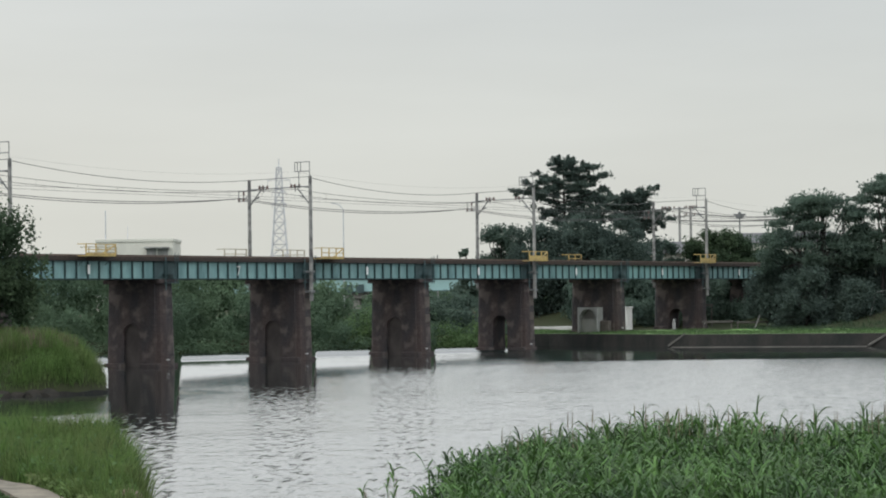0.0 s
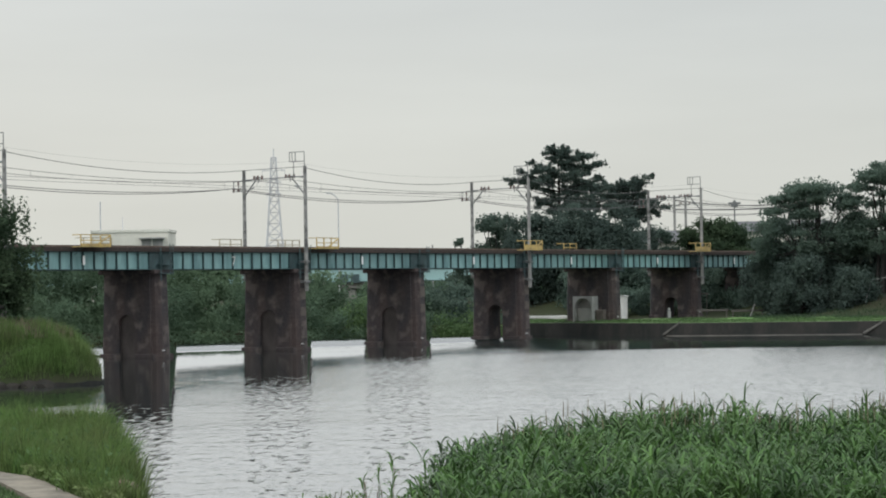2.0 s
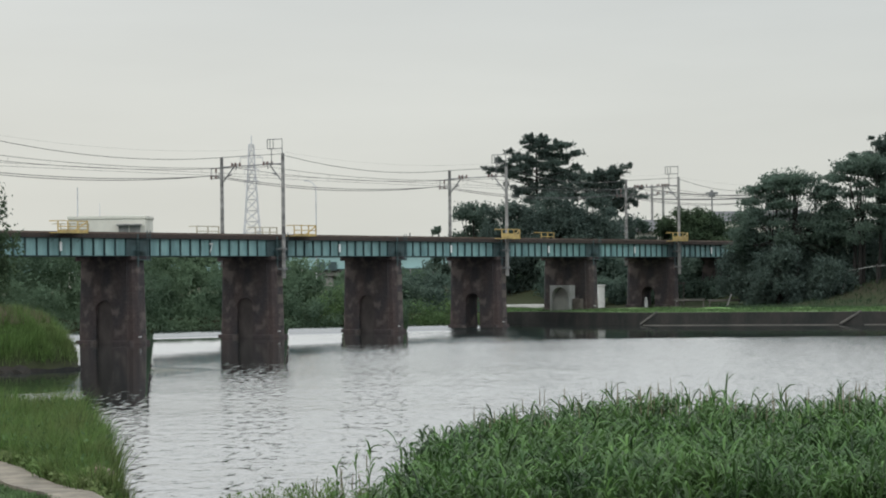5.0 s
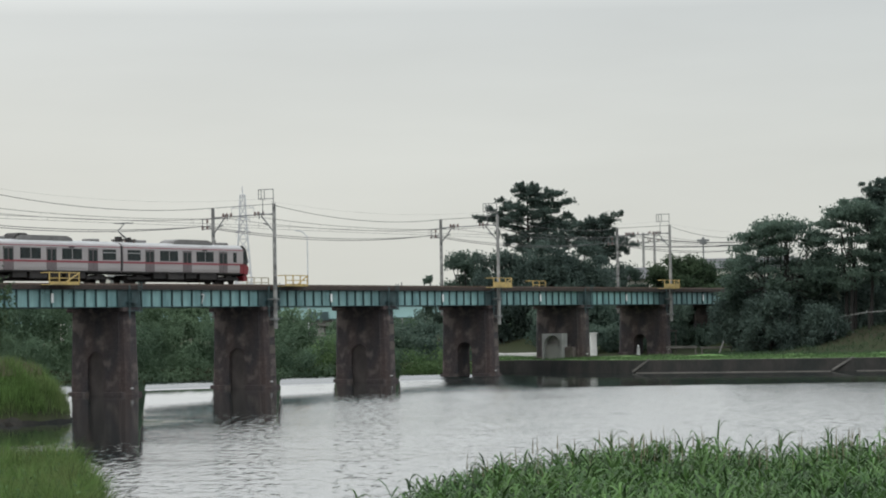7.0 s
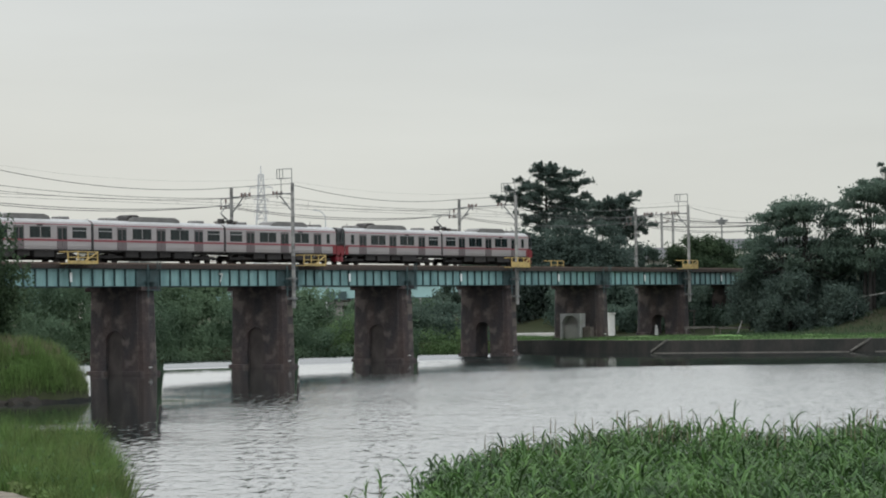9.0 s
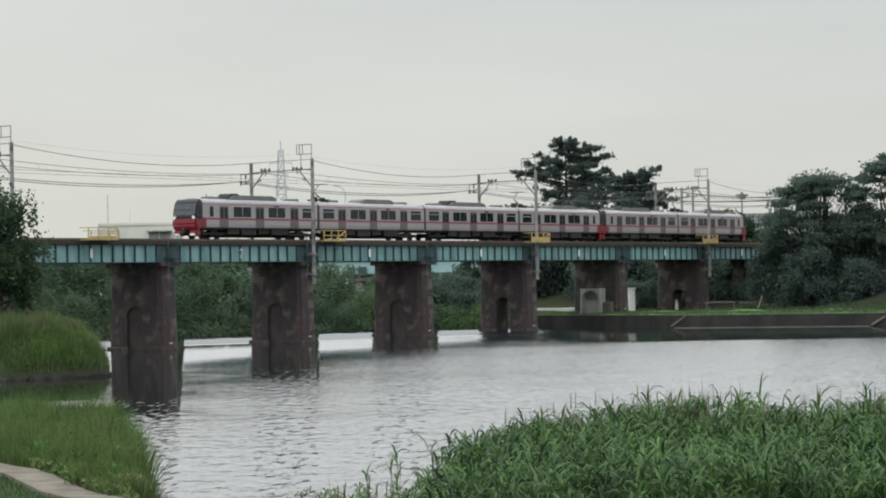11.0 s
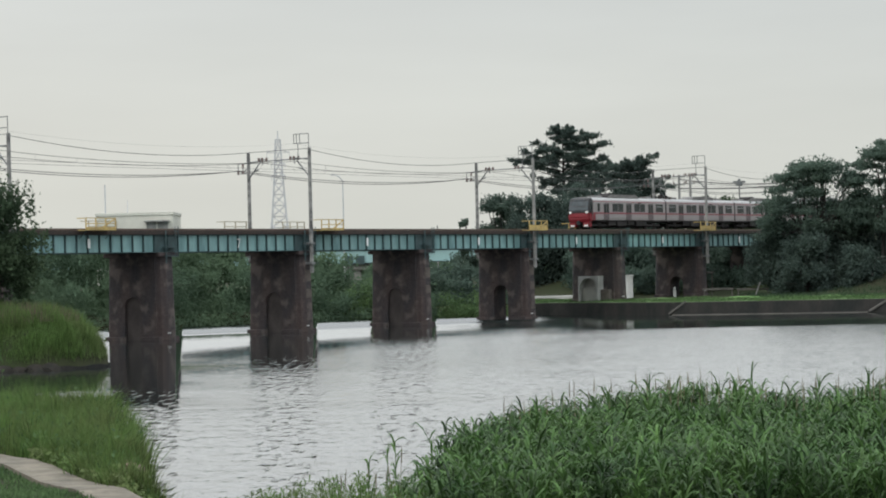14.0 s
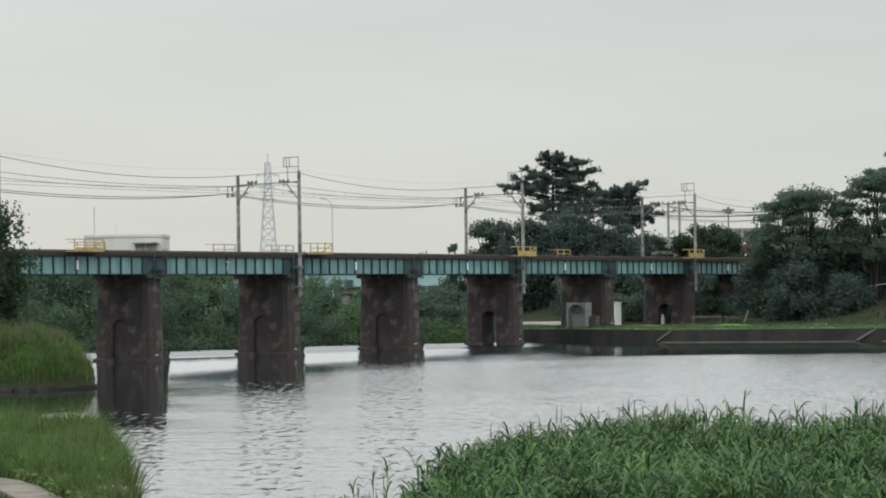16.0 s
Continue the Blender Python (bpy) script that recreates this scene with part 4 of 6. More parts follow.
def broad_tree(x, y, base, top, rx, ry, low, leaf, label, n_clump=60, per=420, size=0.2, lean=0.0, flat=0.75):
    """A trunk that forks into limbs, each ending in uneven leaf clumps."""
    ob = thing("tree", pose(x, y, base), label, "tree", "trees on the far bank")
    hgt = top - base
    bm, pts = bmesh.new(), []
    fork = max(1.0, (low - base) * 0.8)
    limb(bm, [(0, 0, -0.4), (lean * 0.3, 0, fork * 0.5), (lean * 0.5, 0.1, fork)], 0.03 * hgt, 0.022 * hgt)
    for i in range(n_clump):
        th, rr = rng.uniform(0, 6.283), math.sqrt(rng.random()) * 0.9
        dome = 1 - 0.72 * rr ** 3.2
        zc = low - base + (top - low) * (dome * rng.random() ** 0.6 - 0.07)
        c = np.array([math.cos(th) * rx * rr + lean, math.sin(th) * ry * rr, zc])
        pts.append((c, rng.uniform(0.2, 0.40) * (rx + ry) / 2))
    for c, r in pts[::3]:
        mid = (c[0] * 0.45 + lean * 0.3, c[1] * 0.45, fork + (c[2] - fork) * 0.55)
        limb(bm, [(lean * 0.5, 0.1, fork - 0.2), mid, tuple(c)], 0.011 * hgt, 0.003 * hgt, 5)
    part("trunk", bm, M_BARK, ob, "dark forked trunk and limbs")
    v = np.concatenate([clump_points(c, (r, r, r * flat), per) for c, r in pts])
    V, Fq = leaf_quads(v, size)
    link("crown", mesh_np("crown", V, Fq), leaf, ob)
    return ob


def umbrella_tree(x, y, base, top, rx, ry, low, label, n=95, per=290, size=0.19):
    """A spreading tree: several upright limbs under a dome of flat leaf pads with sky between them."""
    ob = thing("tree", pose(x, y, base), label, "tree", "trees on the far bank")
    hgt, bm, pads = top - base, bmesh.new(), []
    for i in range(n):
        u, d = rng.uniform(-0.96, 0.96), rng.uniform(-1, 1)
        dome = (1 - abs(u) ** 2.6) ** 0.6
        layer = (0.0, 0.0, 0.1, 0.27, 0.48, 0.72)[i % 6] + rng.uniform(0, 0.13)
        r = rng.uniform(0.13, 0.25) * rx
        pads.append((np.array([rx * u, ry * d * (1 - 0.5 * u * u), low - base + (top - low) * (dome * (1 - layer) - rng.uniform(0, 0.07)) - r * 0.2]), r))
    stems = [(rng.uniform(-0.45, 0.45) * rx, rng.uniform(-0.3, 0.3) * ry) for k in range(4)]
    for sx, sy in stems:
        limb(bm, [(sx * 0.8, sy * 0.8, -0.4), (sx * 0.85 + 0.2, sy * 0.9, hgt * 0.3), (sx, sy, hgt * 0.62)], 0.018 * hgt, 0.008 * hgt, 7)
    for i, (c, r) in enumerate(pads[::2]):
        sx, sy = min(stems, key=lambda q: (q[0] - c[0]) ** 2 + (q[1] - c[1]) ** 2)
        limb(bm, [(sx * 0.8, sy * 0.8, hgt * 0.45), ((sx + c[0]) / 2, (sy + c[1]) / 2, c[2] * 0.8), tuple(c)], 0.006 * hgt, 0.002 * hgt, 5)
    part("trunk", bm, M_BARK, ob, "dark upright limbs")
    v = np.concatenate([clump_points(c, (r * 1.05, r, r * rng.uniform(0.26, 0.5)), per) for c, r in pads])
    # loose twigs of leaves between the pads
    u, d, f = rng.uniform(-0.97, 0.97, 2200), rng.uniform(-1, 1, 2200), rng.uniform(0.05, 1.02, 2200) ** 0.7
    loose = np.stack([rx * u, ry * d, low - base + (top - low) * (1 - np.abs(u) ** 2.6) ** 0.6 * f], 1)
    link("crown", mesh_np("crown", *leaf_quads(np.concatenate([v, loose]), size)), M_LEAF_DARK, ob)
    return ob


def pine_tree(x, y, base, tiers, label, lean=0.0, size=0.14):
    """A black pine: bare trunk, level limbs and flat needle pads; each tier is its height and its reach to either side."""
    ob = thing("pine_tree", pose(x, y, base), label, "pine tree", "pines behind the bridge")
    hgt = tiers[0][0] - base
    bm, pads = bmesh.new(), []
    limb(bm, [(lean * (i / 7) ** 2 + math.sin(i * 1.1) * 0.25, 0.1 * i, -0.4 + (hgt - 0.2) * i / 7) for i in range(8)], 0.42, 0.07, 9)
    for k, (z, left, right) in enumerate(tiers):
        zc, mid = z - base, lean * ((z - base) / hgt) ** 2
        for s, reach in ((-1, left), (1, right)):
            for j in range(2):
                depth = rng.uniform(-0.75, 0.75) * max(abs(reach), 1.5) if j else rng.uniform(-0.3, 0.3)
                r = reach * (1.0 if j == 0 else rng.uniform(0.45, 0.85))
                end = np.array([r, depth, zc + (0.15 if j == 0 else rng.uniform(-0.5, 0.2))])
                root = (mid * 0.8, 0.3, max(0.5, zc - 0.7 - 0.12 * abs(r - mid)))
                limb(bm, [root, (mid + (r - mid) * 0.55, depth * 0.55, zc - 0.45), tuple(end)], 0.11, 0.03, 5)
                steps = max(2, int(abs(r - mid) / 0.62) + 1)
                for q in np.linspace(0.18, 1.0, steps):
                    if q < 0.9 and rng.random() < 0.15:
                        continue
                    w = rng.uniform(0.38, 0.86) * (1.25 - 0.55 * q)
                    c = np.array([mid + (r - mid) * q, depth * q, end[2] - 0.45 * (1 - q) + rng.uniform(-0.4, 0.5)])
                    pads.append((c, (w * 1.2, w * 1.2, rng.uniform(0.16, 0.42))))
                    if rng.random() < 0.35:
                        pads.append((c + (rng.uniform(-0.3, 0.3), 0, w * 0.6), (0.16, 0.16, 0.34)))
    part("trunk", bm, M_BARK, ob, "dark bare pine trunk and limbs")
    v = np.concatenate([clump_points(c, r, 105) for c, r in pads])
    # needles stand up from their twigs
    V, Fq = leaf_quads(v, size, 4.2)
    link("needles", mesh_np("needles", V, Fq), M_LEAF_PINE, ob)
    return ob


def build_trees():
    dark = "dark green broadleaf tree with a dense uneven crown"
    g = lambda x, y: float(ground_z(x, y))
    pine_tree(16.9, 335, g(16.9, 335), [(23.7, -1.9, 0.7), (22.9, -2.5, 3.8), (21.4, -4.4, 5.2), (20.5, -6.0, 3.2), (19.6, -7.6, 5.0), (18.3, -4.6, 2.8), (17.0, -4.8, 3.6), (15.9, -3.6, 3.8)],
              "tall black pine with flat needle layers behind the bridge", -1.0)
    pine_tree(26.6, 345, g(26.6, 345), [(19.9, 0.4, 2.9), (19.3, -1.6, 1.6), (18.9, -3.2, 1.2), (17.8, -4.0, 2.0), (16.9, -3.2, 4.6), (16.2, -3.0, 5.0), (15.3, -2.6, 3.8)], "smaller black pine with sparse layered limbs", 0.9)
    pine_tree(21.4, 352, g(21.4, 352), [(19.8, -1.5, 2.0), (19.0, -2.8, 2.4), (17.8, -3.5, 3.6), (16.6, -3.8, 3.8)], "black pine half hidden among its neighbours")
    pine_tree(59.4, 300, g(59.4, 300), [(21.6, -2.5, 2.0), (20.9, -4.4, 3.6), (20.1, -3.4, 4.6), (19.3, -5.0, 4.0), (18.4, -3.0, 4.2)], "black pine rising over the bankside trees")
    for x, y, top, rx, low, leaf, n in ((7.6, 333, 16.8, 3.0, 4.0, M_LEAF_DARK, 74), (12.2, 328, 15.8, 4.4, 4.0, M_LEAF_PINE, 76), (17.6, 327, 17.0, 5.0, 4.0, M_LEAF_PINE, 84),
                                        (23.2, 332, 16.6, 4.8, 4.0, M_LEAF_PINE, 76), (27.4, 340, 14.6, 3.4, 4.5, M_LEAF_PINE, 44), (36.6, 350, 14.8, 3.6, 6.0, M_LEAF_SHADE, 60), (40.2, 349, 14.9, 3.4, 6.0, M_LEAF_SHADE, 60), (44.4, 352, 12.2, 4.0, 5.0, M_LEAF_SHADE, 60), (49.0, 358, 11.6, 4.0, 4.0, M_LEAF_SHADE, 40), (31.4, 350, 13.4, 2.4, 4.0, M_LEAF_DARK, 44)):
        broad_tree(x, y, g(x, y), top, rx, rx, low, leaf, dark if leaf != M_LEAF_SHADE else "mid-green rounded broadleaf tree behind the bridge", n, 340, 0.22)
    for x, y, top, rx, low, n in ((42.8, 285, 17.3, 6.4, 8.0, 96), (51.4, 284, 19.0, 6.0, 8.2, 94), (58.8, 283, 20.6, 6.0, 8.6, 112), (66.5, 285, 19.5, 6.0, 8.0, 110)):
        umbrella_tree(x, y, g(x, y), top, rx, rx * 0.5, low, "dark spreading broadleaf tree above the mown bank", n)
    for x, y, top, rx, low, n in ((38.4, 288, 12.2, 3.4, 1.6, 60), (40.8, 281, 8.6, 3.4, 1.4, 50), (44.8, 289, 12.4, 4.6, 1.8, 66), (46.4, 280, 7.4, 3.0, 1.4, 44), (51.0, 292, 12.0, 4.8, 3.2, 62), (57.0, 294, 10.6, 5.0, 4.0, 60), (50.0, 287, 8.2, 3.2, 2.8, 48), (54.4, 286.5, 8.6, 3.6, 3.4, 50), (60.5, 288, 8.8, 3.6, 4.0, 44), (64, 295, 10.6, 5.0, 4.6, 50)):
        broad_tree(x, y, g(x, y), top, rx, rx * 0.9, low, M_LEAF_PINE, "dense dark undergrowth tree beneath the spreading crowns", n, 240, 0.19, 0.0, 1.0)
    broad_tree(3.2, 335, g(3.2, 335), 12.4, 2.2, 2.2, 5.0, M_LEAF_DARK, "small dark tree showing above the bridge deck", 26, 300)
    broad_tree(-21.0, 330, g(-21, 330), 12.2, 1.7, 1.7, 5.0, M_LEAF_DARK, "small dark tree showing above the bridge deck", 18, 300)
    broad_tree(-29.0, 150.5, 1.4, 12.9, 4.3, 3.2, 4.4, M_LEAF_SHADE, "dark broadleaf tree leaning over the overgrown bank", 84, 480, 0.15)
    broad_tree(-30.6, 152.5, 1.4, 7.0, 3.0, 3.0, 1.8, M_LEAF_SHADE, "low dark bankside tree beside the reeds", 44, 380, 0.15)
    broad_tree(-18.6, 95, 0.6, 3.5, 1.5, 1.3, 0.7, M_LEAF_LIGHT, "leafy green bush at the near water's edge", 34, 300, 0.09)


def build_shrubs():
    """The thicket on the far bank, behind the piers."""
    V, Fs, L, Lf, nv, nl = [], [], [], [], 0, 0
    U, Uf, nu = [], [], 0
    for x in np.arange(-62, 6.5, 1.5):
        for row in range(4 if x < -17 else 3):
            xx = x + rng.uniform(-0.8, 0.8)
            y = float(far_edge(xx)) + 0.3 + row * 4.2 + rng.uniform(-0.5, 1.0)
            k = np.interp(xx, [-90, -22, -17, -14.5, -8.5, -6, -2, -1, 4, 8, 12, 17], [9.8, 9.8, 9.3, 5.8, 5.8, 6.8, 6.8, 4.8, 4.8, 5.0, 3.0, 2.2]) * (0.66 + 0.19 * row) * rng.uniform(0.8, 1.15)
            if xx > -3 and row == 0:
                k *= 0.8
            z0 = float(ground_z(xx, y))
            light = (-10 < xx < -7.5 and row < 1) or (xx > -2.5 and row == 0)
            for j in range(8):
                h = rng.uniform(0.1, 1.0)
                r = rng.uniform(1.0, 1.75)
                c = (xx + rng.uniform(-1.3, 1.3), y + rng.uniform(-1.0, 1.0), min(8.3, z0 * (0.2 if row == 0 and j < 4 else 1) + max(0.3, (0.12 if j < 4 else h) * k - r * 0.5)))
                p = clump_points(c, (r, r, r * 0.7), 200)
                v, f = leaf_quads(p, (0.15, 0.2, 0.23, 0.36)[row])
                if xx > -3 and row > 0:
                    U.append(v), Uf.append(f + nu)
                    nu += len(v)
                elif light:
                    L.append(v), Lf.append(f + nl)
                    nl += len(v)
                else:
                    V.append(v), Fs.append(f + nv)
                    nv += len(v)
    for x in np.arange(17, 40, 1.2):
        for row in range(2):
            for j in range(8):
                c = (x + rng.uniform(-1, 1), 312 + row * 6 + rng.uniform(-1.5, 1.5), 2.4 + rng.uniform(0, 5.2))
                r = rng.uniform(0.9, 1.6)
                v, f = leaf_quads(clump_points(c, (r, r, r * 0.8), 90), 0.32)
                U.append(v), Uf.append(f + nu)
                nu += len(v)
    for x in np.arange(21, 41, 1.0):
        for j in range(7):
            c = (x + rng.uniform(-1, 1), 302 + rng.uniform(-2, 3), 1.9 + rng.uniform(0, 2.6))
            v, f = leaf_quads(clump_points(c, (1.0, 1.0, 0.8), 90), 0.24)
            U.append(v), Uf.append(f + nu)
            nu += len(v)
    tagged(link("grove_undergrowth", mesh_np("undergrowth", np.concatenate(U), np.concatenate(Uf)), M_LEAF_DARK), "dark undergrowth beneath the pine grove", "undergrowth", kind="stuff")
    tagged(link("far_bank_thicket", mesh_np("thicket", np.concatenate(V), np.concatenate(Fs)), M_LEAF_MID), "dense green thicket along the far water's edge", "thicket", kind="stuff")
    tagged(link("pale_shrubs", mesh_np("pale_shrubs", np.concatenate(L), np.concatenate(Lf)), M_LEAF_SUNNY), "lighter green shrubs by the far water", "shrubs", kind="stuff")


def blades(base, height, width, droop, seg=3, out=None):
    """Grass blades: ribbons that rise, lean and droop."""
    n = len(base)
    a = rng.uniform(0, 2 * math.pi, n)
    d = np.stack([np.cos(a), np.sin(a), np.zeros(n)], 1)
    if out is not None:
        d = d * 0.6 + out
        d /= np.linalg.norm(d, axis=1, keepdims=True) + 1e-9
    side = np.stack([-d[:, 1], d[:, 0], np.zeros(n)], 1)
    mixw = rng.normal(size=(n, 1)) * 0.6
    side = side + d * mixw
    side /= np.linalg.norm(side, axis=1, keepdims=True)
    h = height[:, None]
    lean = (droop * rng.uniform(0.3, 1.2, n))[:, None]
    rows = []
    for i in range(seg + 1):
        t = i / seg
        c = base + d * h * lean * t ** 1.7 + np.array([0, 0, 1.0]) * h * (t - 0.45 * lean * t ** 2.6)
        w = width * (1 - t) ** 0.7 + 0.002
        rows += [c - side * w / 2, c + side * w / 2]
    v = np.stack(rows, 1).reshape(-1, 3)
    k = 2 * (seg + 1)
    f = []
    b0 = np.arange(n)[:, None] * k
    for i in range(seg):
        f.append(b0 + np.array([[2 * i, 2 * i + 1, 2 * i + 3, 2 * i + 2]]))
    return v, np.stack(f, 1).reshape(-1, 4)


def joined(parts_):
    V, Fs, n = [], [], 0
    for v, f in parts_:
        V.append(v), Fs.append(f + n)
        n += len(v)
    return np.concatenate(V), np.concatenate(Fs)


def leaves_on_stalks(p, u, length, width, seg=3):
    """Arching reed leaves that start at p in direction u (level) and rise, then hang."""
    n = len(p)
    side = np.stack([-u[:, 1], u[:, 0], np.zeros(n)], 1)
    tw = rng.normal(size=(n, 1)) * 0.5
    side = side + np.array([0, 0, 1.0]) * tw
    side /= np.linalg.norm(side, axis=1, keepdims=True)
    rise = rng.uniform(0.4, 2.2, (n, 1))
    L = length[:, None]
    rows = []
    for i in range(seg + 1):
        t = i / seg
        c = p + u * L * (t * 0.85) + np.array([0, 0, 1.0]) * L * (rise * t - (0.45 + 0.55 * rise) * t ** 2.2 * 0.9)
        w = width * (0.45 + 1.3 * t * (1 - t) * 2) * (1 - t) ** 0.5 + 0.002
        rows += [c - side * w / 2, c + side * w / 2]
    v = np.stack(rows, 1).reshape(-1, 3)
    k = 2 * (seg + 1)
    b0 = np.arange(n)[:, None] * k
    f = np.stack([b0 + np.array([[2 * i, 2 * i + 1, 2 * i + 3, 2 * i + 2]]) for i in range(seg)], 1).reshape(-1, 4)
    return v, f


def reed_tops(x, y):
    """Height of the reed bed's top above the river."""
    s = x / y
    drop = np.interp(s, [-0.04, -0.022, -0.012, -0.002, 0.015, 0.035, 0.06, 0.08, 0.105, 0.14, 0.178, 0.22], [0.088, 0.083, 0.075, 0.062, 0.0575, 0.053, 0.0505, 0.0475, 0.047, 0.0505, 0.0475, 0.047])
    drop = drop + np.clip((45.5 - y) / 15.5, 0, 1) * np.maximum(0.075 - drop, 0)
    return EYE_Z - 0.17 - drop * y


def build_reeds():
    n = 5000
    s = rng.uniform(-0.022, 0.225, n * 2)
    y = rng.uniform(30, 46.5, n * 2)
    x = s * y
    # the bed grows in tufts with hollows between them
    hollow = np.clip(np.sin(x * 2.1 + 1.4 * np.sin(y * 0.9)) * np.cos(y * 0.7 + x * 0.9) + 0.35 * np.sin(x * 5.3 + y * 2.2), 0, 1.2)
    keep = ((s > -0.008 + 0.012 * rng.random(n * 2)) | (rng.random(n * 2) < 0.10)) & (rng.random(n * 2) > 0.7 * hollow)
    s, x, y, hollow = s[keep][:n], x[keep][:n], y[keep][:n], hollow[keep][:n]
    n = len(s)
    base = np.stack([x, y, ground_z(x, y)], 1)
    top = reed_tops(x, y) - np.abs(rng.normal(size=n)) * 0.24 + 0.03 - 0.6 * hollow * (1 - smooth(43.5, 46, y))
    h = np.maximum(top - base[:, 2], 0.5)
    lean = rng.normal(size=(n, 2)) * 0.08
    tip = base + np.stack([lean[:, 0] * h, lean[:, 1] * h, h], 1)
    parts_ = []
    a = rng.uniform(0, 6.28, n)
    for k in range(2):
        sd = np.stack([np.cos(a + k * 1.57), np.sin(a + k * 1.57), np.zeros(n)], 1) * 0.007
        v = np.stack([base - sd, base + sd, tip + sd * 0.5, tip - sd * 0.5], 1).reshape(-1, 3)
        parts_.append((v, np.arange(4 * n).reshape(-1, 4)))
    for j in range(10):
        f = rng.uniform(0.3, 0.98, n)[:, None] if j > 3 else rng.uniform(0.84, 1.0, n)[:, None]
        p = base + (tip - base) * f
        a = rng.uniform(0, 6.28, n)
        u = np.stack([np.cos(a), np.sin(a), np.zeros(n)], 1)
        parts_.append(leaves_on_stalks(p, u, rng.uniform(0.18, 0.46, n), 0.041))
    # upright young spears above the bed
    m = rng.random(n) < 0.22
    parts_.append(blades(tip[m] - (0, 0, 0.25), rng.uniform(0.3, 0.55, m.sum()), 0.024, 0.25))
    V, Fq = joined(parts_)
    tagged(link("reed_bed", mesh_np("reed_bed", V, Fq), M_REED), "dense dark green reeds with arching leaves on the near bank", "reeds", kind="stuff")
    # thin pale flower spikes stand over the far edge of the bed
    m = (rng.random(n) < 0.16) & (y > 42) & (s > 0.02)
    k = int(m.sum())
    parts_ = [blades(tip[m] - (0, 0, 0.1), rng.uniform(0.3, 0.6, k), 0.014, 0.1), blades(tip[m] + (0, 0, 0.14), rng.uniform(0.16, 0.36, k), 0.022, 0.1)]
    tagged(link("reed_spikes", mesh_np("reed_spikes", *joined(parts_)), M_PLUME), "thin pale flower spikes over the reed bed", "reed spikes", kind="stuff")


def reed_stalk(x, y, top, m_spread, label):
    """A single tall reed that stands out from the bed."""
    z = float(ground_z(x, y))
    ob = thing("tall_reed", pose(x, y, z), label, "reed", "tall reeds above the bed")
    h = top - z
    part("stem", rod(bmesh.new(), (0, 0, -0.1), (0.03, 0, h * 0.93), 0.010, 0.006, 5), M_REED, ob)
    n = 9
    p = np.stack([np.full(n, 0.02), np.zeros(n), h * np.linspace(0.55, 0.93, n)], 1)
    a = np.arange(n) * 2.4 + rng.uniform(-0.4, 0.4, n)
    u = np.stack([np.cos(a) * 1.0, np.sin(a) * 0.6, np.zeros(n)], 1)
    v, f = leaves_on_stalks(p, u, rng.uniform(0.3, 0.5, n) * m_spread, 0.045, 4)
    link("leaves", mesh_np("leaves", v, f), M_REED, ob)
    v, f = blades(np.array([[0.02, 0, h * 0.9]] * 3), np.array([0.3, 0.26, 0.34]), 0.03, 0.5, 4)
    link("tip_leaves", mesh_np("tip_leaves", v, f), M_REED, ob)
    return ob


def tall_weed(x, y, top):
    """A stout weed with broad lance leaves up its stem."""
    z = float(ground_z(x, y))
    ob = thing("tall_weed", pose(x, y, z), "dark broad-leaved weed standing beside the reeds", "weed", "tall weeds")
    h = top - z
    part("stem", rod(bmesh.new(), (0, 0, -0.1), (0.03, 0, h * 0.95), 0.012, 0.006, 5), M_LEAF_SHADE, ob)
    n = 22
    p = np.stack([np.full(n, 0.02), np.zeros(n), h * np.linspace(0.35, 0.96, n)], 1)
    a = np.arange(n) * 2.4
    u = np.stack([np.cos(a), np.sin(a) * 0.7, np.zeros(n)], 1)
    link("leaves", mesh_np("leaves", *leaves_on_stalks(p, u, np.linspace(0.3, 0.16, n), 0.075, 4)), M_LEAF_SHADE, ob)
    return ob


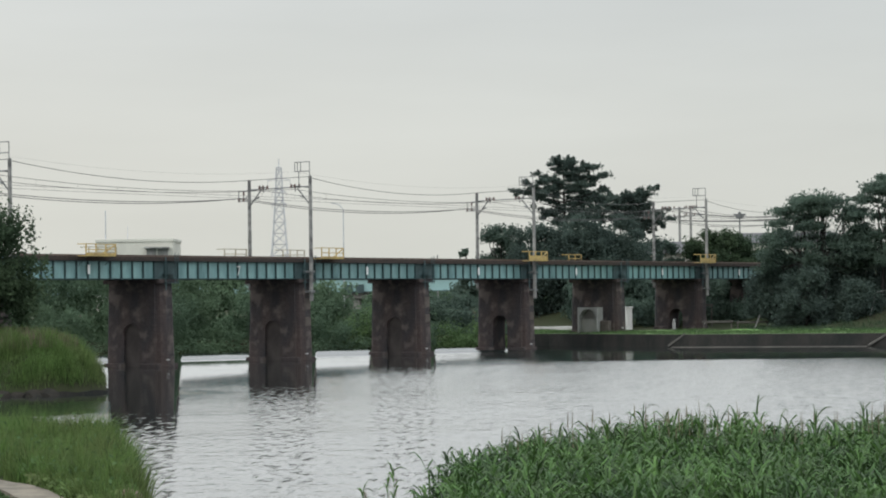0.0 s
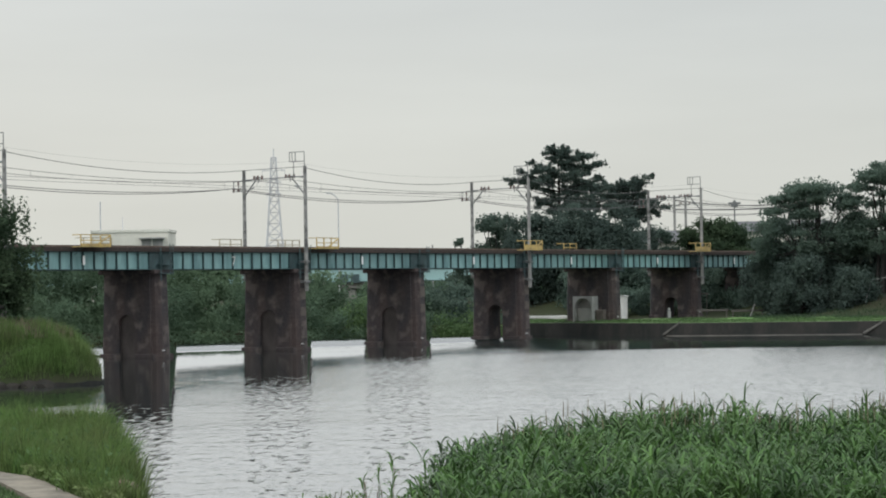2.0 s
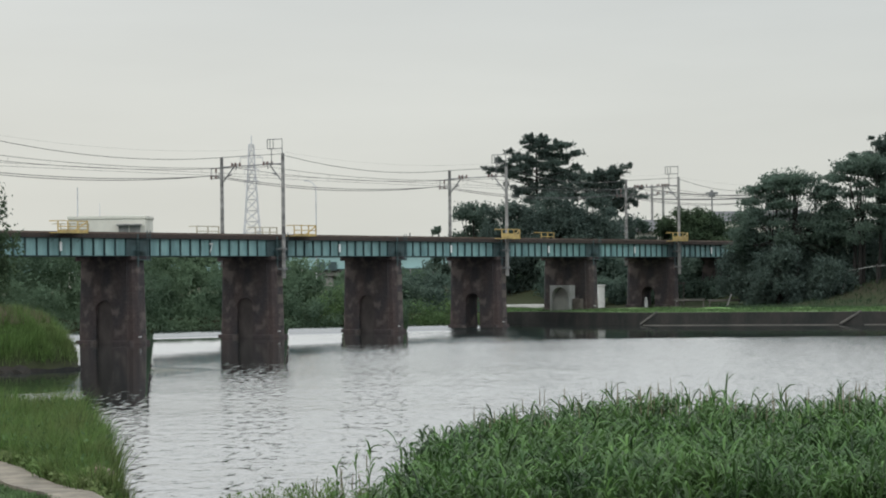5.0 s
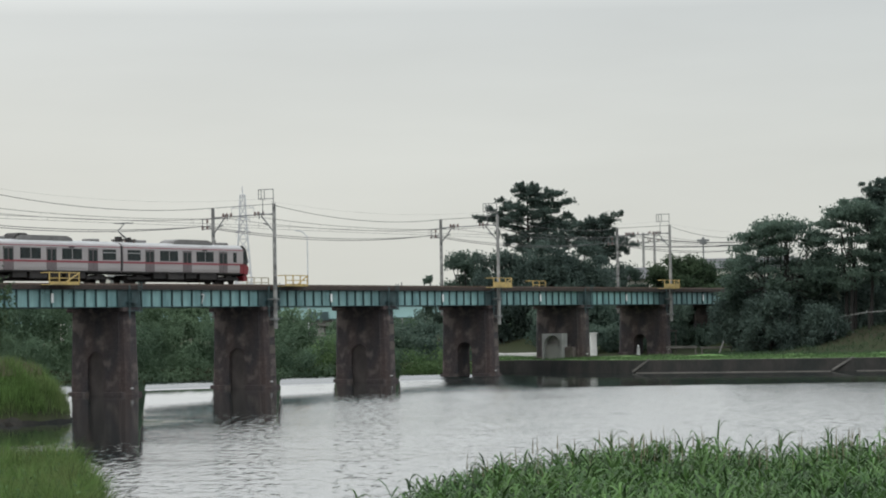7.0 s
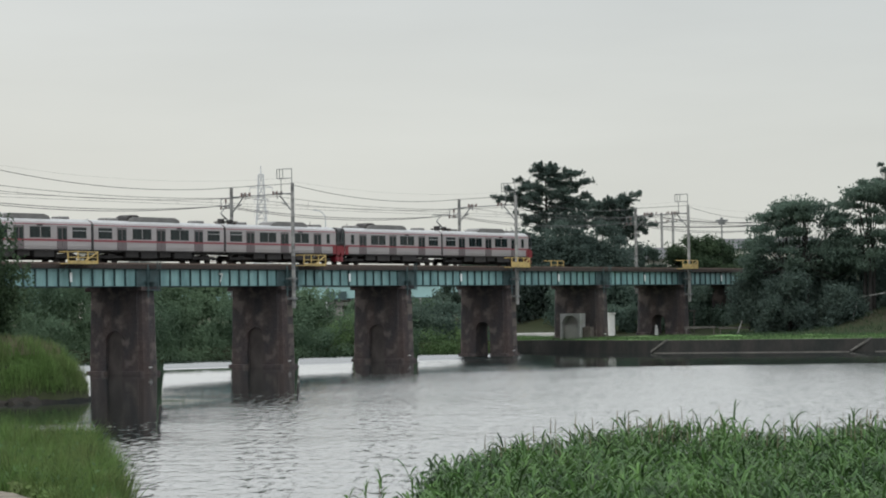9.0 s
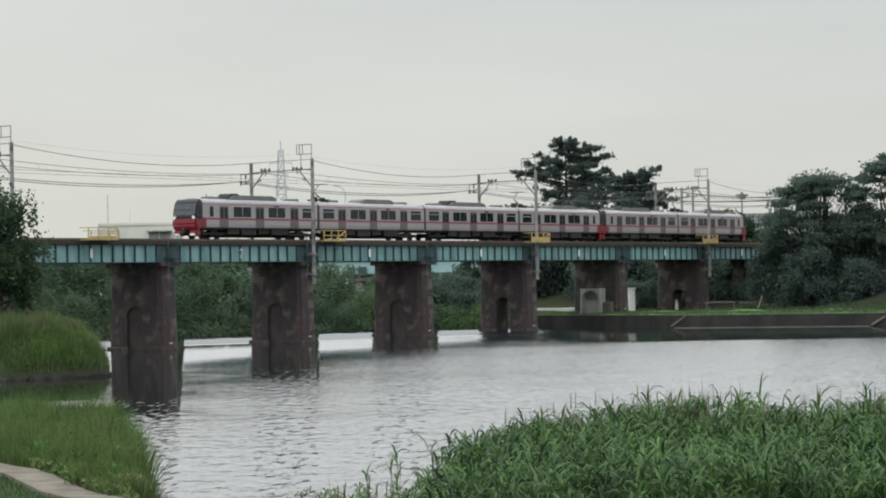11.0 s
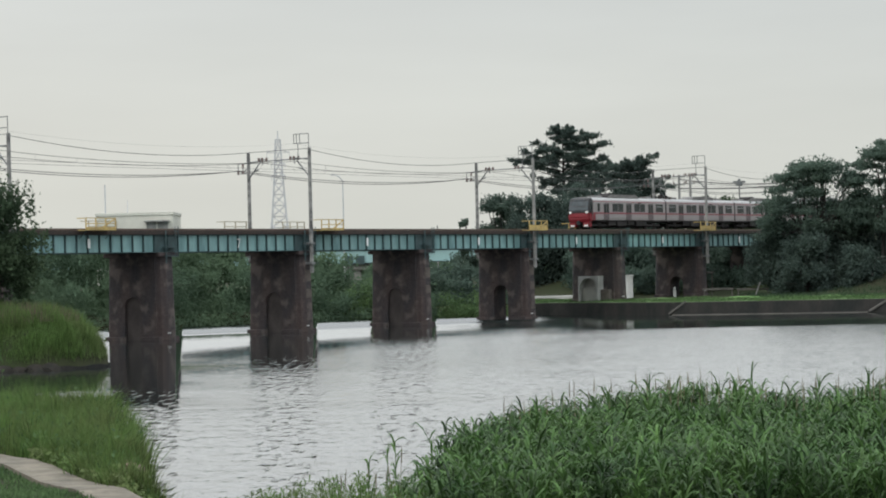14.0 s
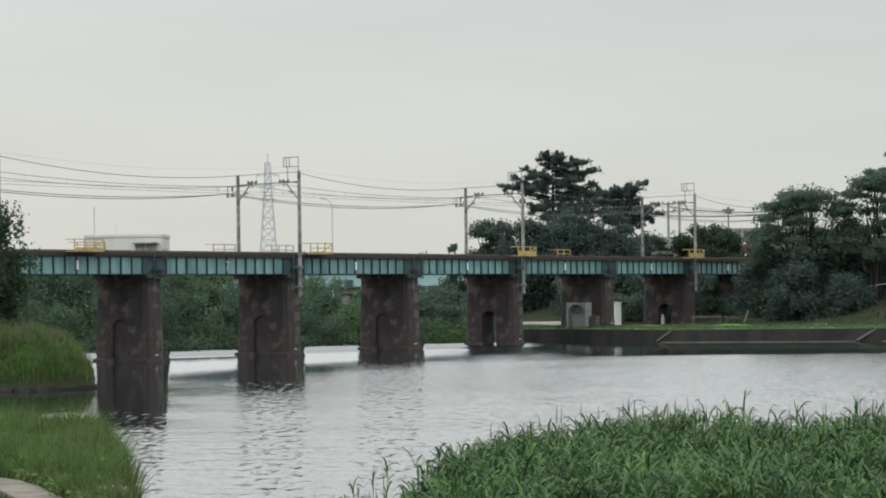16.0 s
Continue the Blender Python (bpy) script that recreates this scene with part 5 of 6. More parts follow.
def build_near_plants():
    for sx, y, dr in ((-0.0012, 41, 0.0605), (0.0035, 41.3, 0.0625), (-0.006, 41.5, 0.068)):
        REEDS.append(tall_weed(sx * y, y, EYE_Z - dr * y))
    build_reeds()
    REEDS.extend(reed_stalk(sx * y, y, EYE_Z - dr * y, sp, "tall green reed standing above its neighbours") for sx, y, dr, sp in (
        (-0.0218, 42, 0.0655, 0.8), (-0.026, 42.5, 0.071, 0.6), (0.078, 39, 0.0425, 1.0), (0.102, 40, 0.046, 0.9), (0.122, 38, 0.0395, 0.5),
        (0.146, 39, 0.0455, 1.0), (0.168, 40, 0.043, 0.6), (0.036, 40, 0.052, 1.1), (0.062, 40, 0.049, 1.2), (-0.034, 43, 0.074, 0.6), (0.116, 41, 0.0455, 1.2), (0.19, 40, 0.043, 0.9)))
    # low weeds at the water's edge
    n = 3400
    s = rng.uniform(-0.098, 0.035, n)
    y = rng.uniform(40, 51, n)
    x = s * y
    keep = (near_edge(x) - y > 0.8) & (y < np.interp(s, [-0.1, -0.08, 0, 0.002, 0.04], [43.5, 47, 60, 42.5, 42.5]))
    x, y, s = x[keep], y[keep], s[keep]
    b = np.stack([x, y, ground_z(x, y)], 1)
    tall = np.maximum(EYE_Z - np.interp(s, [-0.098, -0.085, -0.06, -0.045, -0.02, 0, 0.035], [0.094, 0.088, 0.083, 0.08, 0.082, 0.076, 0.066]) * y - b[:, 2], 0.1) * (0.55 + 0.5 * np.sin(x * 5.1) ** 2)
    parts_ = [blades(b, tall * rng.uniform(0.6, 1.15, len(b)), 0.03, 0.5)]
    for j in range(3):
        a = rng.uniform(0, 6.28, len(b))
        u = np.stack([np.cos(a), np.sin(a), np.zeros(len(b))], 1)
        parts_.append(leaves_on_stalks(b + np.array([0, 0, 1.0]) * (tall * rng.uniform(0.2, 0.9, len(b)))[:, None], u, rng.uniform(0.08, 0.22, len(b)), 0.035, 2))
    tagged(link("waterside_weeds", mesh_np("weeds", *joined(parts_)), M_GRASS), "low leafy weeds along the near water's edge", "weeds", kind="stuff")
    # long grass beyond the concrete path
    n = 52000
    x, y = rng.uniform(-19, -5.0, n), rng.uniform(48, 84, n)
    px = path_x(y)
    edge = near_edge(x) - y
    keep = (x > px + 0.75) & (edge > 0.25) & (x > -0.19 * y - 1) & (rng.random(n) < 0.95)
    x, y, edge = x[keep], y[keep], edge[keep]
    b = np.stack([x, y, ground_z(x, y)], 1)
    clump = 0.55 + 0.4 * np.sin(x * 3.3 + 1.6 * np.sin(y * 0.9)) * np.cos(y * 0.75 + x) + 0.25 * np.sin(x * 7.1 + y * 1.3)
    hh = (0.42 + 0.68 * np.clip(clump, 0, 1.2)) * np.interp(y, [46, 54, 62, 70, 100], [0.45, 0.8, 1.05, 1.05, 0.9]) * rng.uniform(0.6, 1.2, len(x))
    tufts = (rng.random(len(x)) < 0.2) & (clump < 0.75)
    q = b[tufts] + np.array([0, 0, 1.0]) * (hh[tufts] * rng.uniform(0.15, 0.85, tufts.sum()))[:, None] + rng.normal(size=(tufts.sum(), 3)) * 0.06
    tagged(link("bank_weeds", mesh_np("bank_weeds", *leaf_quads(q, 0.075, 2.2)), M_LEAF_LIGHT), "leafy weeds among the long bank grass", "weeds", kind="stuff")
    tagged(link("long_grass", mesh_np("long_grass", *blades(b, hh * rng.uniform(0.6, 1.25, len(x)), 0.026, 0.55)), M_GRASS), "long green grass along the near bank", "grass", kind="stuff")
    m = rng.permutation(len(x))[:260]
    m = m[(edge[m] > 0.5)]
    per = 55
    c = np.repeat(b[m], per, 0)
    c[:, :2] += rng.normal(size=(len(c), 2)) * 0.13
    th = np.repeat(rng.uniform(0.6, 1.15, len(m)) * np.interp(y[m], [46, 54, 62, 100], [0.6, 0.9, 1.1, 1.1]), per) * rng.uniform(0.5, 1.1, len(c))
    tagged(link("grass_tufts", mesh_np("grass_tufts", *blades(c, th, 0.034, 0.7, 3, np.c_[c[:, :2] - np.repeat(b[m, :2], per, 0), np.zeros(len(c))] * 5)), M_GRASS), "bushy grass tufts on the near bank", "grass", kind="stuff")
    # creeping weeds by the path's edge
    n = 1500
    y = rng.uniform(47, 56, n)
    x = path_x(y) + 0.6 + np.abs(rng.normal(size=n)) * 0.5
    p = np.stack([x, y, ground_z(x, y) + rng.uniform(0.02, 0.3, n)], 1)
    tagged(link("creeping_weeds", mesh_np("creeping", *leaf_quads(p, 0.08, 1.5)), M_GRASS_LIT), "fresh green creeping weeds beside the path", "weeds", kind="stuff")
    n = 14000
    y = rng.uniform(36, 58, n)
    x = path_x(y) - 0.3 - rng.uniform(0, 1, n) ** 1.5 * 6
    b = np.stack([x, y, ground_z(x, y)], 1)
    tagged(link("verge_grass", mesh_np("verge", *blades(b, rng.uniform(0.06, 0.18, n), 0.04, 0.8, 2)), M_LEAF_LIGHT), "short trodden grass on the verge", "grass", kind="stuff")


def path_x(y):
    return np.interp(y, [20, 45.6, 52, 57, 62, 80, 110], [0.85, -6.0, -8.45, -10.55, -12.65, -20.5, -34.5])


def build_path():
    ys = np.arange(24, 90, 1.5)
    obs = thing("concrete_path", Matrix(), "worn concrete slab path along the bank", "path", kind="structure")
    for y0, y1 in zip(ys, ys[1:]):
        a, b = float(path_x(y0)), float(path_x(y1 - 0.02))
        bm = bmesh.new()
        za, zb = float(ground_z(a, y0)) + 0.06, float(ground_z(b, y1)) + 0.06
        lo = [bm.verts.new(p) for p in ((a - 0.34, y0, za - 0.5), (a + 0.62, y0, za - 0.5), (b + 0.62, y1 - 0.02, zb - 0.5), (b - 0.34, y1 - 0.02, zb - 0.5))]
        hi = [bm.verts.new((v.co.x, v.co.y, v.co.z + 0.55)) for v in lo]
        bm.faces.new(lo[::-1]), bm.faces.new(hi)
        for i in range(4):
            bm.faces.new((lo[i], lo[(i + 1) % 4], hi[(i + 1) % 4], hi[i]))
        part("slab", bm, M_PATH, obs)
    for x, y, r in ((-6.0, 50.4, 0.3), (-6.25, 51.2, 0.22), (-6.7, 52.3, 0.3), (-7.0, 53.6, 0.25), (-7.35, 55.2, 0.3), (-7.6, 57.0, 0.25), (-7.9, 60.6, 0.3), (-8.5, 66.0, 0.4), (-17.0, 92.4, 0.55), (-17.6, 91.6, 0.45)):
        bm = bmesh.new()
        bmesh.ops.create_icosphere(bm, subdivisions=2, radius=r)
        for v in bm.verts:
            v.co *= 1 + 0.25 * noise.noise(v.co * 2.5 + Vector((x, y, 0)))
            v.co.z *= 0.6
        ob = part("boulder", bm, M_BROWNROCK, smooth=False)
        ob.matrix_basis = pose(x, y, float(ground_z(x, y)) + r * 0.2, 0, 0, x * 40)
        tagged(ob, "rough brown boulder at the bank's edge", "rock", "bank boulders")


def build_mound():
    """The overgrown bank that juts out before the first pier."""
    def mz(x, y):
        d = 1.05 * np.sqrt(((x + 27.3) / 7.3) ** 2 + ((y - 149.6) / 5.2) ** 2)
        return -0.4 + 3.6 * np.clip(1 - d ** 3.6, 0, 1) ** 0.55 + 0 * x
    xs, ys = np.linspace(-36, -19.9, 40), np.linspace(144.2, 155.5, 30)
    grid("overgrown_bank", xs, ys, mz, M_EARTH, "steep overgrown earth bank at the water", "bank")
    n = 52000
    x, y = rng.uniform(-35, -20.0, n), rng.uniform(144.3, 155, n)
    z = mz(x, y)
    keep = z > 0.3 + 0.3 * rng.random(n)
    x, y, z = x[keep], y[keep], z[keep]
    out = np.stack([(x + 27.3) / 7.3, (y - 149.6) / 5.2, np.zeros(len(x))], 1)
    v, f = blades(np.stack([x, y, z], 1), rng.uniform(0.45, 1.1, len(x)) * (0.8 + 0.45 * np.sin(x * 2.1 + np.sin(y * 1.7) * 2)), 0.034, 0.5, 2, out * 0.35)
    tagged(link("bank_grass", mesh_np("bank_grass", v, f), M_GRASS_LIT), "thick hanging green grass over the jutting bank", "grass", kind="stuff")
    dry = (z > 2.4) & (rng.random(len(x)) < 0.06)
    heads = np.stack([x, y, z + 0.35], 1)[dry]
    tagged(link("dry_grass_heads", mesh_np("dry_heads", *blades(heads, rng.uniform(0.4, 0.75, len(heads)), 0.04, 0.25, 2)), M_PLUME), "reddish dry grass heads over the jutting bank", "grass", kind="stuff")
    bm = bmesh.new()
    ring = [(-27.3 + 7.1 * math.cos(a), 149.6 + 5.06 * math.sin(a)) for a in np.linspace(0, 2 * math.pi, 48, endpoint=False)]
    lo = [bm.verts.new((x + 0.05 * math.sin(k * 2.3), y, -1.3)) for k, (x, y) in enumerate(ring)]
    hi = [bm.verts.new((-27.3 + (x + 27.3) * 0.985, 149.6 + (y - 149.6) * 0.985, 0.2 + 0.06 * math.sin(k * 1.7))) for k, (x, y) in enumerate(ring)]
    bm.faces.new(hi)
    for k in range(48):
        bm.faces.new((lo[k], lo[(k + 1) % 48], hi[(k + 1) % 48], hi[k]))
    bmesh.ops.recalc_face_normals(bm, faces=bm.faces[:])
    for k in range(13):
        ang = radians(-150 + k * 8)
        rk = bmesh.new()
        bmesh.ops.create_icosphere(rk, subdivisions=2, radius=0.6 + 0.3 * (k * 7 % 5) / 5)
        for v in rk.verts:
            v.co *= 1 + 0.3 * noise.noise(v.co * 1.8 + Vector((k * 3.1, 0, 0)))
            v.co.z *= 0.5
        ob = part("boulder", rk, M_FOOT)
        ob.matrix_basis = pose(-27.3 + 6.7 * math.cos(ang), 149.6 + 4.9 * math.sin(ang), 0.0, 0, 0, k * 47)
        tagged(ob, "dark weathered rock at the foot of the jutting bank", "rock", "bank boulders")
    tagged(part("bank_wall", bm, M_STONE), "dark wet stone footing of the jutting bank", "wall", kind="structure")


# ---- the far bank ----
def strip(name, xs, off0, off1, z0, z1, mat, label, category, kind="structure"):
    """A band that follows the far water's edge, between two distances from it."""
    v, f = [], []
    for x in xs:
        e = float(far_edge(x))
        v += [(x, e + off0, z0), (x, e + off1, z1), (x, e + off1, z1 - 0.4), (x, e + off0, z0 - 0.4)]
    for i in range(len(xs) - 1):
        for k in range(4):
            f.append((4 * i + k, 4 * i + 4 + k, 4 * i + 4 + (k + 1) % 4, 4 * i + (k + 1) % 4))
    f += [(0, 1, 2, 3), tuple(4 * (len(xs) - 1) + k for k in (3, 2, 1, 0))]
    return tagged(link(name, quads_mesh(name, v, f), mat), label, category, kind=kind)


def build_far_bank():
    xs = np.arange(7, 121, 1.5)
    strip("revetment", xs, -0.25, 0.1, 0.02, 1.34, M_STONE, "dark stained stone revetment along the far water", "revetment")
    strip("revetment_kerb", np.arange(23.5, 43, 1.0), -0.4, -0.25, 0.10, 0.10, M_KERB, "dingy concrete kerb at the foot of the revetment", "kerb")
    strip("revetment_kerb_2", np.arange(45, 60, 1.0), -0.4, -0.25, 0.10, 0.10, M_KERB, "dingy concrete kerb at the foot of the revetment", "kerb")
    strip("terrace_edge", xs, 0.1, 0.35, 1.37, 1.37, M_KERB, "weathered concrete edge of the mown terrace", "kerb")
    X = np.arange(7, 121, 1.0)
    g = [(x, float(far_edge(x)) + o) for x in X for o in (0.36, 4, 8, 12, 16)]
    v = [(x, y, max(float(ground_z(x, y)), 1.33) + 0.05) for x, y in g]
    f = [(5 * i + k, 5 * i + 5 + k, 5 * i + 6 + k, 5 * i + 1 + k) for i in range(len(X) - 1) for k in range(4)]
    tagged(link("mown_terrace", quads_mesh("terrace", v, f), M_TURF), "bright mown grass terrace along the bank", "lawn", kind="structure")
    n = 16000
    x = rng.uniform(8, 66, n)
    y = np.array(far_edge(x)) + rng.uniform(0.4, 12, n)
    tagged(link("terrace_grass", mesh_np("tgrass", *blades(np.stack([x, y, np.maximum(ground_z(x, y), 1.33) + 0.04], 1), rng.uniform(0.1, 0.35, n), 0.07, 0.5, 2)), M_LEAF_LIGHT), "tufts of grass on the mown terrace", "grass", kind="stuff")
    # rougher grass on the levee's slope, the trees' shade put into its darker colour
    n = 9000
    x = rng.uniform(34, 72, n)
    y = far_edge(x) + rng.uniform(9, 40, n)
    tagged(link("slope_grass", mesh_np("slope_grass", *blades(np.stack([x, y, ground_z(x, y) - 0.03], 1), rng.uniform(0.2, 0.6, n), 0.09, 0.6, 2)), M_LEAF_SHADE), "rough green grass on the slope beneath the trees", "grass", kind="stuff")
    for (x0, o0, z0), (x1, o1, z1) in (((23.2, -0.6, 0.15), (24.9, 0.3, 1.42)), ((42.6, -0.6, 0.15), (44.8, 0.3, 1.42))):
        p0, p1 = Vector((x0, float(far_edge(x0)) + o0, z0)), Vector((x1, float(far_edge(x1)) + o1, z1))
        bm = bmesh.new()
        box(bm, 0, (p1 - p0).length, -0.13, 0.13, -0.1, 0.1, 0.03)
        ob = part("ramp_kerb", bm, M_KERB)
        ob.matrix_basis = Matrix.Translation(p0) @ (p1 - p0).to_track_quat("X", "Z").to_matrix().to_4x4()
        tagged(ob, "pale concrete kerb of a ramp down the revetment", "kerb", "ramp kerbs")
    # paved way under the bridge
    bm = boxes((-6.5, 5.5, -0.9, 0.9, -0.3, 0.12), bevel=0.03)
    ob = part("paved_way", bm, M_PALE)
    ob.matrix_basis = pose(15.5, 300, 1.75, 0, 0, 0)
    tagged(ob, "pale paved way passing under the bridge", "path", kind="structure")
    # white hut behind the fifth pier
    hut = thing("white_cabinet", pose(21.4, 290, float(ground_z(21.4, 290))), "white-painted utility cabinet behind a brick pier", "cabinet")
    part("body", boxes((-0.38, 0.38, -0.5, 0.5, -0.05, 2.5), bevel=0.03), M_WHITE, hut)
    part("lid", boxes((-0.5, 0.5, -0.6, 0.6, 2.5, 2.64), bevel=0.04), M_WHITE, hut)
    st = thing("white_post", pose(26.6, 289.5, float(ground_z(26.6, 289.5))), "small pale stone post on the terrace", "post")
    part("shaft", boxes((-0.18, 0.18, -0.18, 0.18, -0.05, 0.95), bevel=0.03), M_PALE, st)
    part("cap", boxes((-0.14, 0.14, -0.14, 0.14, 0.95, 1.3), bevel=0.1), M_PALE, st)
    for x0, x1, y, z in ((29.6, 33.2, 287, 0.75), (33.6, 37.4, 287.5, 0.8), (30.2, 31.9, 296, 2.7)):
        gr = thing("guard_rail", pose(x0, y, float(ground_z(x0, y))), "low pale guard rail in front of the trees", "guard rail", "guard rails")
        part("rail_bar", boxes((0, x1 - x0, -0.05, 0.05, z - 0.12, z + 0.12), bevel=0.02), M_KERB, gr)
        for x in (0.2, x1 - x0 - 0.2):
            part("post", boxes((x - 0.06, x + 0.06, 0.05, 0.17, -0.1, z), bevel=0.01), M_KERB, gr)
    for x, y in ((45.6, 283), (48.8, 282), (52.0, 281), (55.2, 280)):
        z = float(ground_z(x, y))
        fp = thing("fence_post", pose(x, y, z), "weathered fence post on the levee slope", "fence post", "levee fence posts")
        part("post", boxes((-0.07, 0.07, -0.07, 0.07, -0.2, 2.3), bevel=0.02), M_BARK, fp)
        part("rail_bar", rods([((0, 0, 2.0), (3.2, -1.0, 2.05 + float(ground_z(x + 3.2, y - 1)) - z))], 0.045), M_POLE, fp)
    for x, y, l in ((35.2, 284, 1.6), (47.6, 279, 2.4)):
        z = float(ground_z(x, y))
        sp = part("leaning_stake", rod(bmesh.new(), (0, 0, -0.2), (0.7, 0.1, l), 0.08, 0.07, 6), M_POLE)
        sp.matrix_basis = pose(x, y, z)
        tagged(sp, "leaning weathered wooden stake", "stake", "leaning stakes")


# ---- the distance ----
def tube(pts, r):
    """One square tube through the points."""
    bm, rings = bmesh.new(), []
    for p in pts:
        rings.append([bm.verts.new((p[0] + dx * r, p[1] + dy * r, p[2])) for dx, dy in ((-1, -1), (1, -1), (1, 1), (-1, 1))])
    for a, b in zip(rings, rings[1:]):
        for i in range(4):
            bm.faces.new((a[i], a[(i + 1) % 4], b[(i + 1) % 4], b[i]))
    bm.faces.new(rings[0][::-1]), bm.faces.new(rings[-1])
    return bm


def lattice_tower(x, y, h):
    ob = thing("power_pylon", pose(x, y, 2.0), "tall pale lattice power pylon far off", "pylon")
    def half(z):
        return np.interp(z, [0, h * 0.45, h * 0.8, h * 0.97, h], [4.9, 2.5, 1.25, 0.85, 0.15])
    lv = list(np.linspace(0, h * 0.97, 14))
    for sx in (-1, 1):
        for sy in (-1, 1):
            part("leg", tube([(sx * half(a), sy * half(a), a) for a in lv], 0.18), M_TOWER, ob)
    for i, (a, b) in enumerate(zip(lv, lv[1:])):
        p, q = half(a), half(b)
        for u, v in (((-p, -p, a), (q, -q, b)), ((p, -p, a), (-q, -q, b)), ((-p, p, a), (q, q, b)), ((p, p, a), (-q, q, b)), ((-p, -p, a), (-q, q, b)), ((p, -p, a), (q, q, b)),
                     ((-q, -q, b), (q, -q, b)), ((-q, q, b), (q, q, b))):
            part("brace", rods([(u, v)], 0.11, 4), M_TOWER, ob)
    for z, w in ((h * 0.88, 4.2), (h * 0.80, 2.6), (h * 0.72, 2.6)):
        part("cross_arm", rods([((-w, 0, z), (w, 0, z)), ((-w, 0, z), (0, 0, z + 1.4)), ((w, 0, z), (0, 0, z + 1.4))], 0.12), M_TOWER, ob)
        for sx in (-1, 1):
            part("insulator_string", rod(bmesh.new(), (sx * w * 0.97, 0, z - 1.5), (sx * w * 0.97, 0, z), 0.1, sides=5), M_TOWER, ob)
    part("peak", rods([((0, 0, h * 0.95), (0, 0, h + 1.5))], 0.2), M_TOWER, ob)


M_TOWER = material("faded_pylon_steel", (0.50, 0.51, 0.53), 0.7, 0.1, vary=0.15)


def block(name, x, y, w, d, z1, label, rows, cols, roof="flat", wallmat=None):
    ob = thing(name, pose(x, y, 2.0), label, "building")
    h = z1 - 2.0
    wallm = wallmat or M_WALL
    part("wall", boxes((0, w, 0, d, -0.5, h)), wallm, ob)
    if roof == "flat":
        part("parapet", boxes((-0.15, w + 0.15, -0.15, d + 0.15, h, h + 0.5), bevel=0.03), wallm, ob)
    else:
        part("roof", prism(bmesh.new(), [(-0.8, h), (d / 2, h + d * 0.22), (d + 0.8, h)], -0.8, w + 0.8, "x"), M_TILE, ob)
    for r in range(rows):
        for c in range(cols):
            x0, z0 = w * (c + 0.2) / cols, h * (r + 0.3) / rows
            wdw = part("window", boxes((x0, x0 + w * 0.6 / cols, -0.06, 0.05, z0, z0 + h * 0.45 / rows)), M_WALL, ob)
            part("pane", boxes((x0 + 0.08, x0 + w * 0.6 / cols - 0.08, -0.08, 0.0, z0 + 0.08, z0 + h * 0.45 / rows - 0.08)), M_DARKGLASS, wdw)
    return ob


def street_lamp(x, y, top, arm, label, r=0.09):
    z = float(ground_z(x, y))
    ob = thing("street_lamp", pose(x, y, z), label, "street lamp")
    part("pole", rod(bmesh.new(), (0, 0, -0.3), (0, 0, top - z), r * 1.3, r, 8), M_TOWER, ob)
    if arm:
        part("arm", rods([((0, 0, top - z), (-0.6, 0, top - z + 0.7)), ((-0.6, 0, top - z + 0.7), (-1.3, 0, top - z + 1.0))], r), M_TOWER, ob)
        part("lantern", boxes((-1.9, -1.2, -0.15, 0.15, top - z + 0.9, top - z + 1.1), bevel=0.03), M_TOWER, ob)


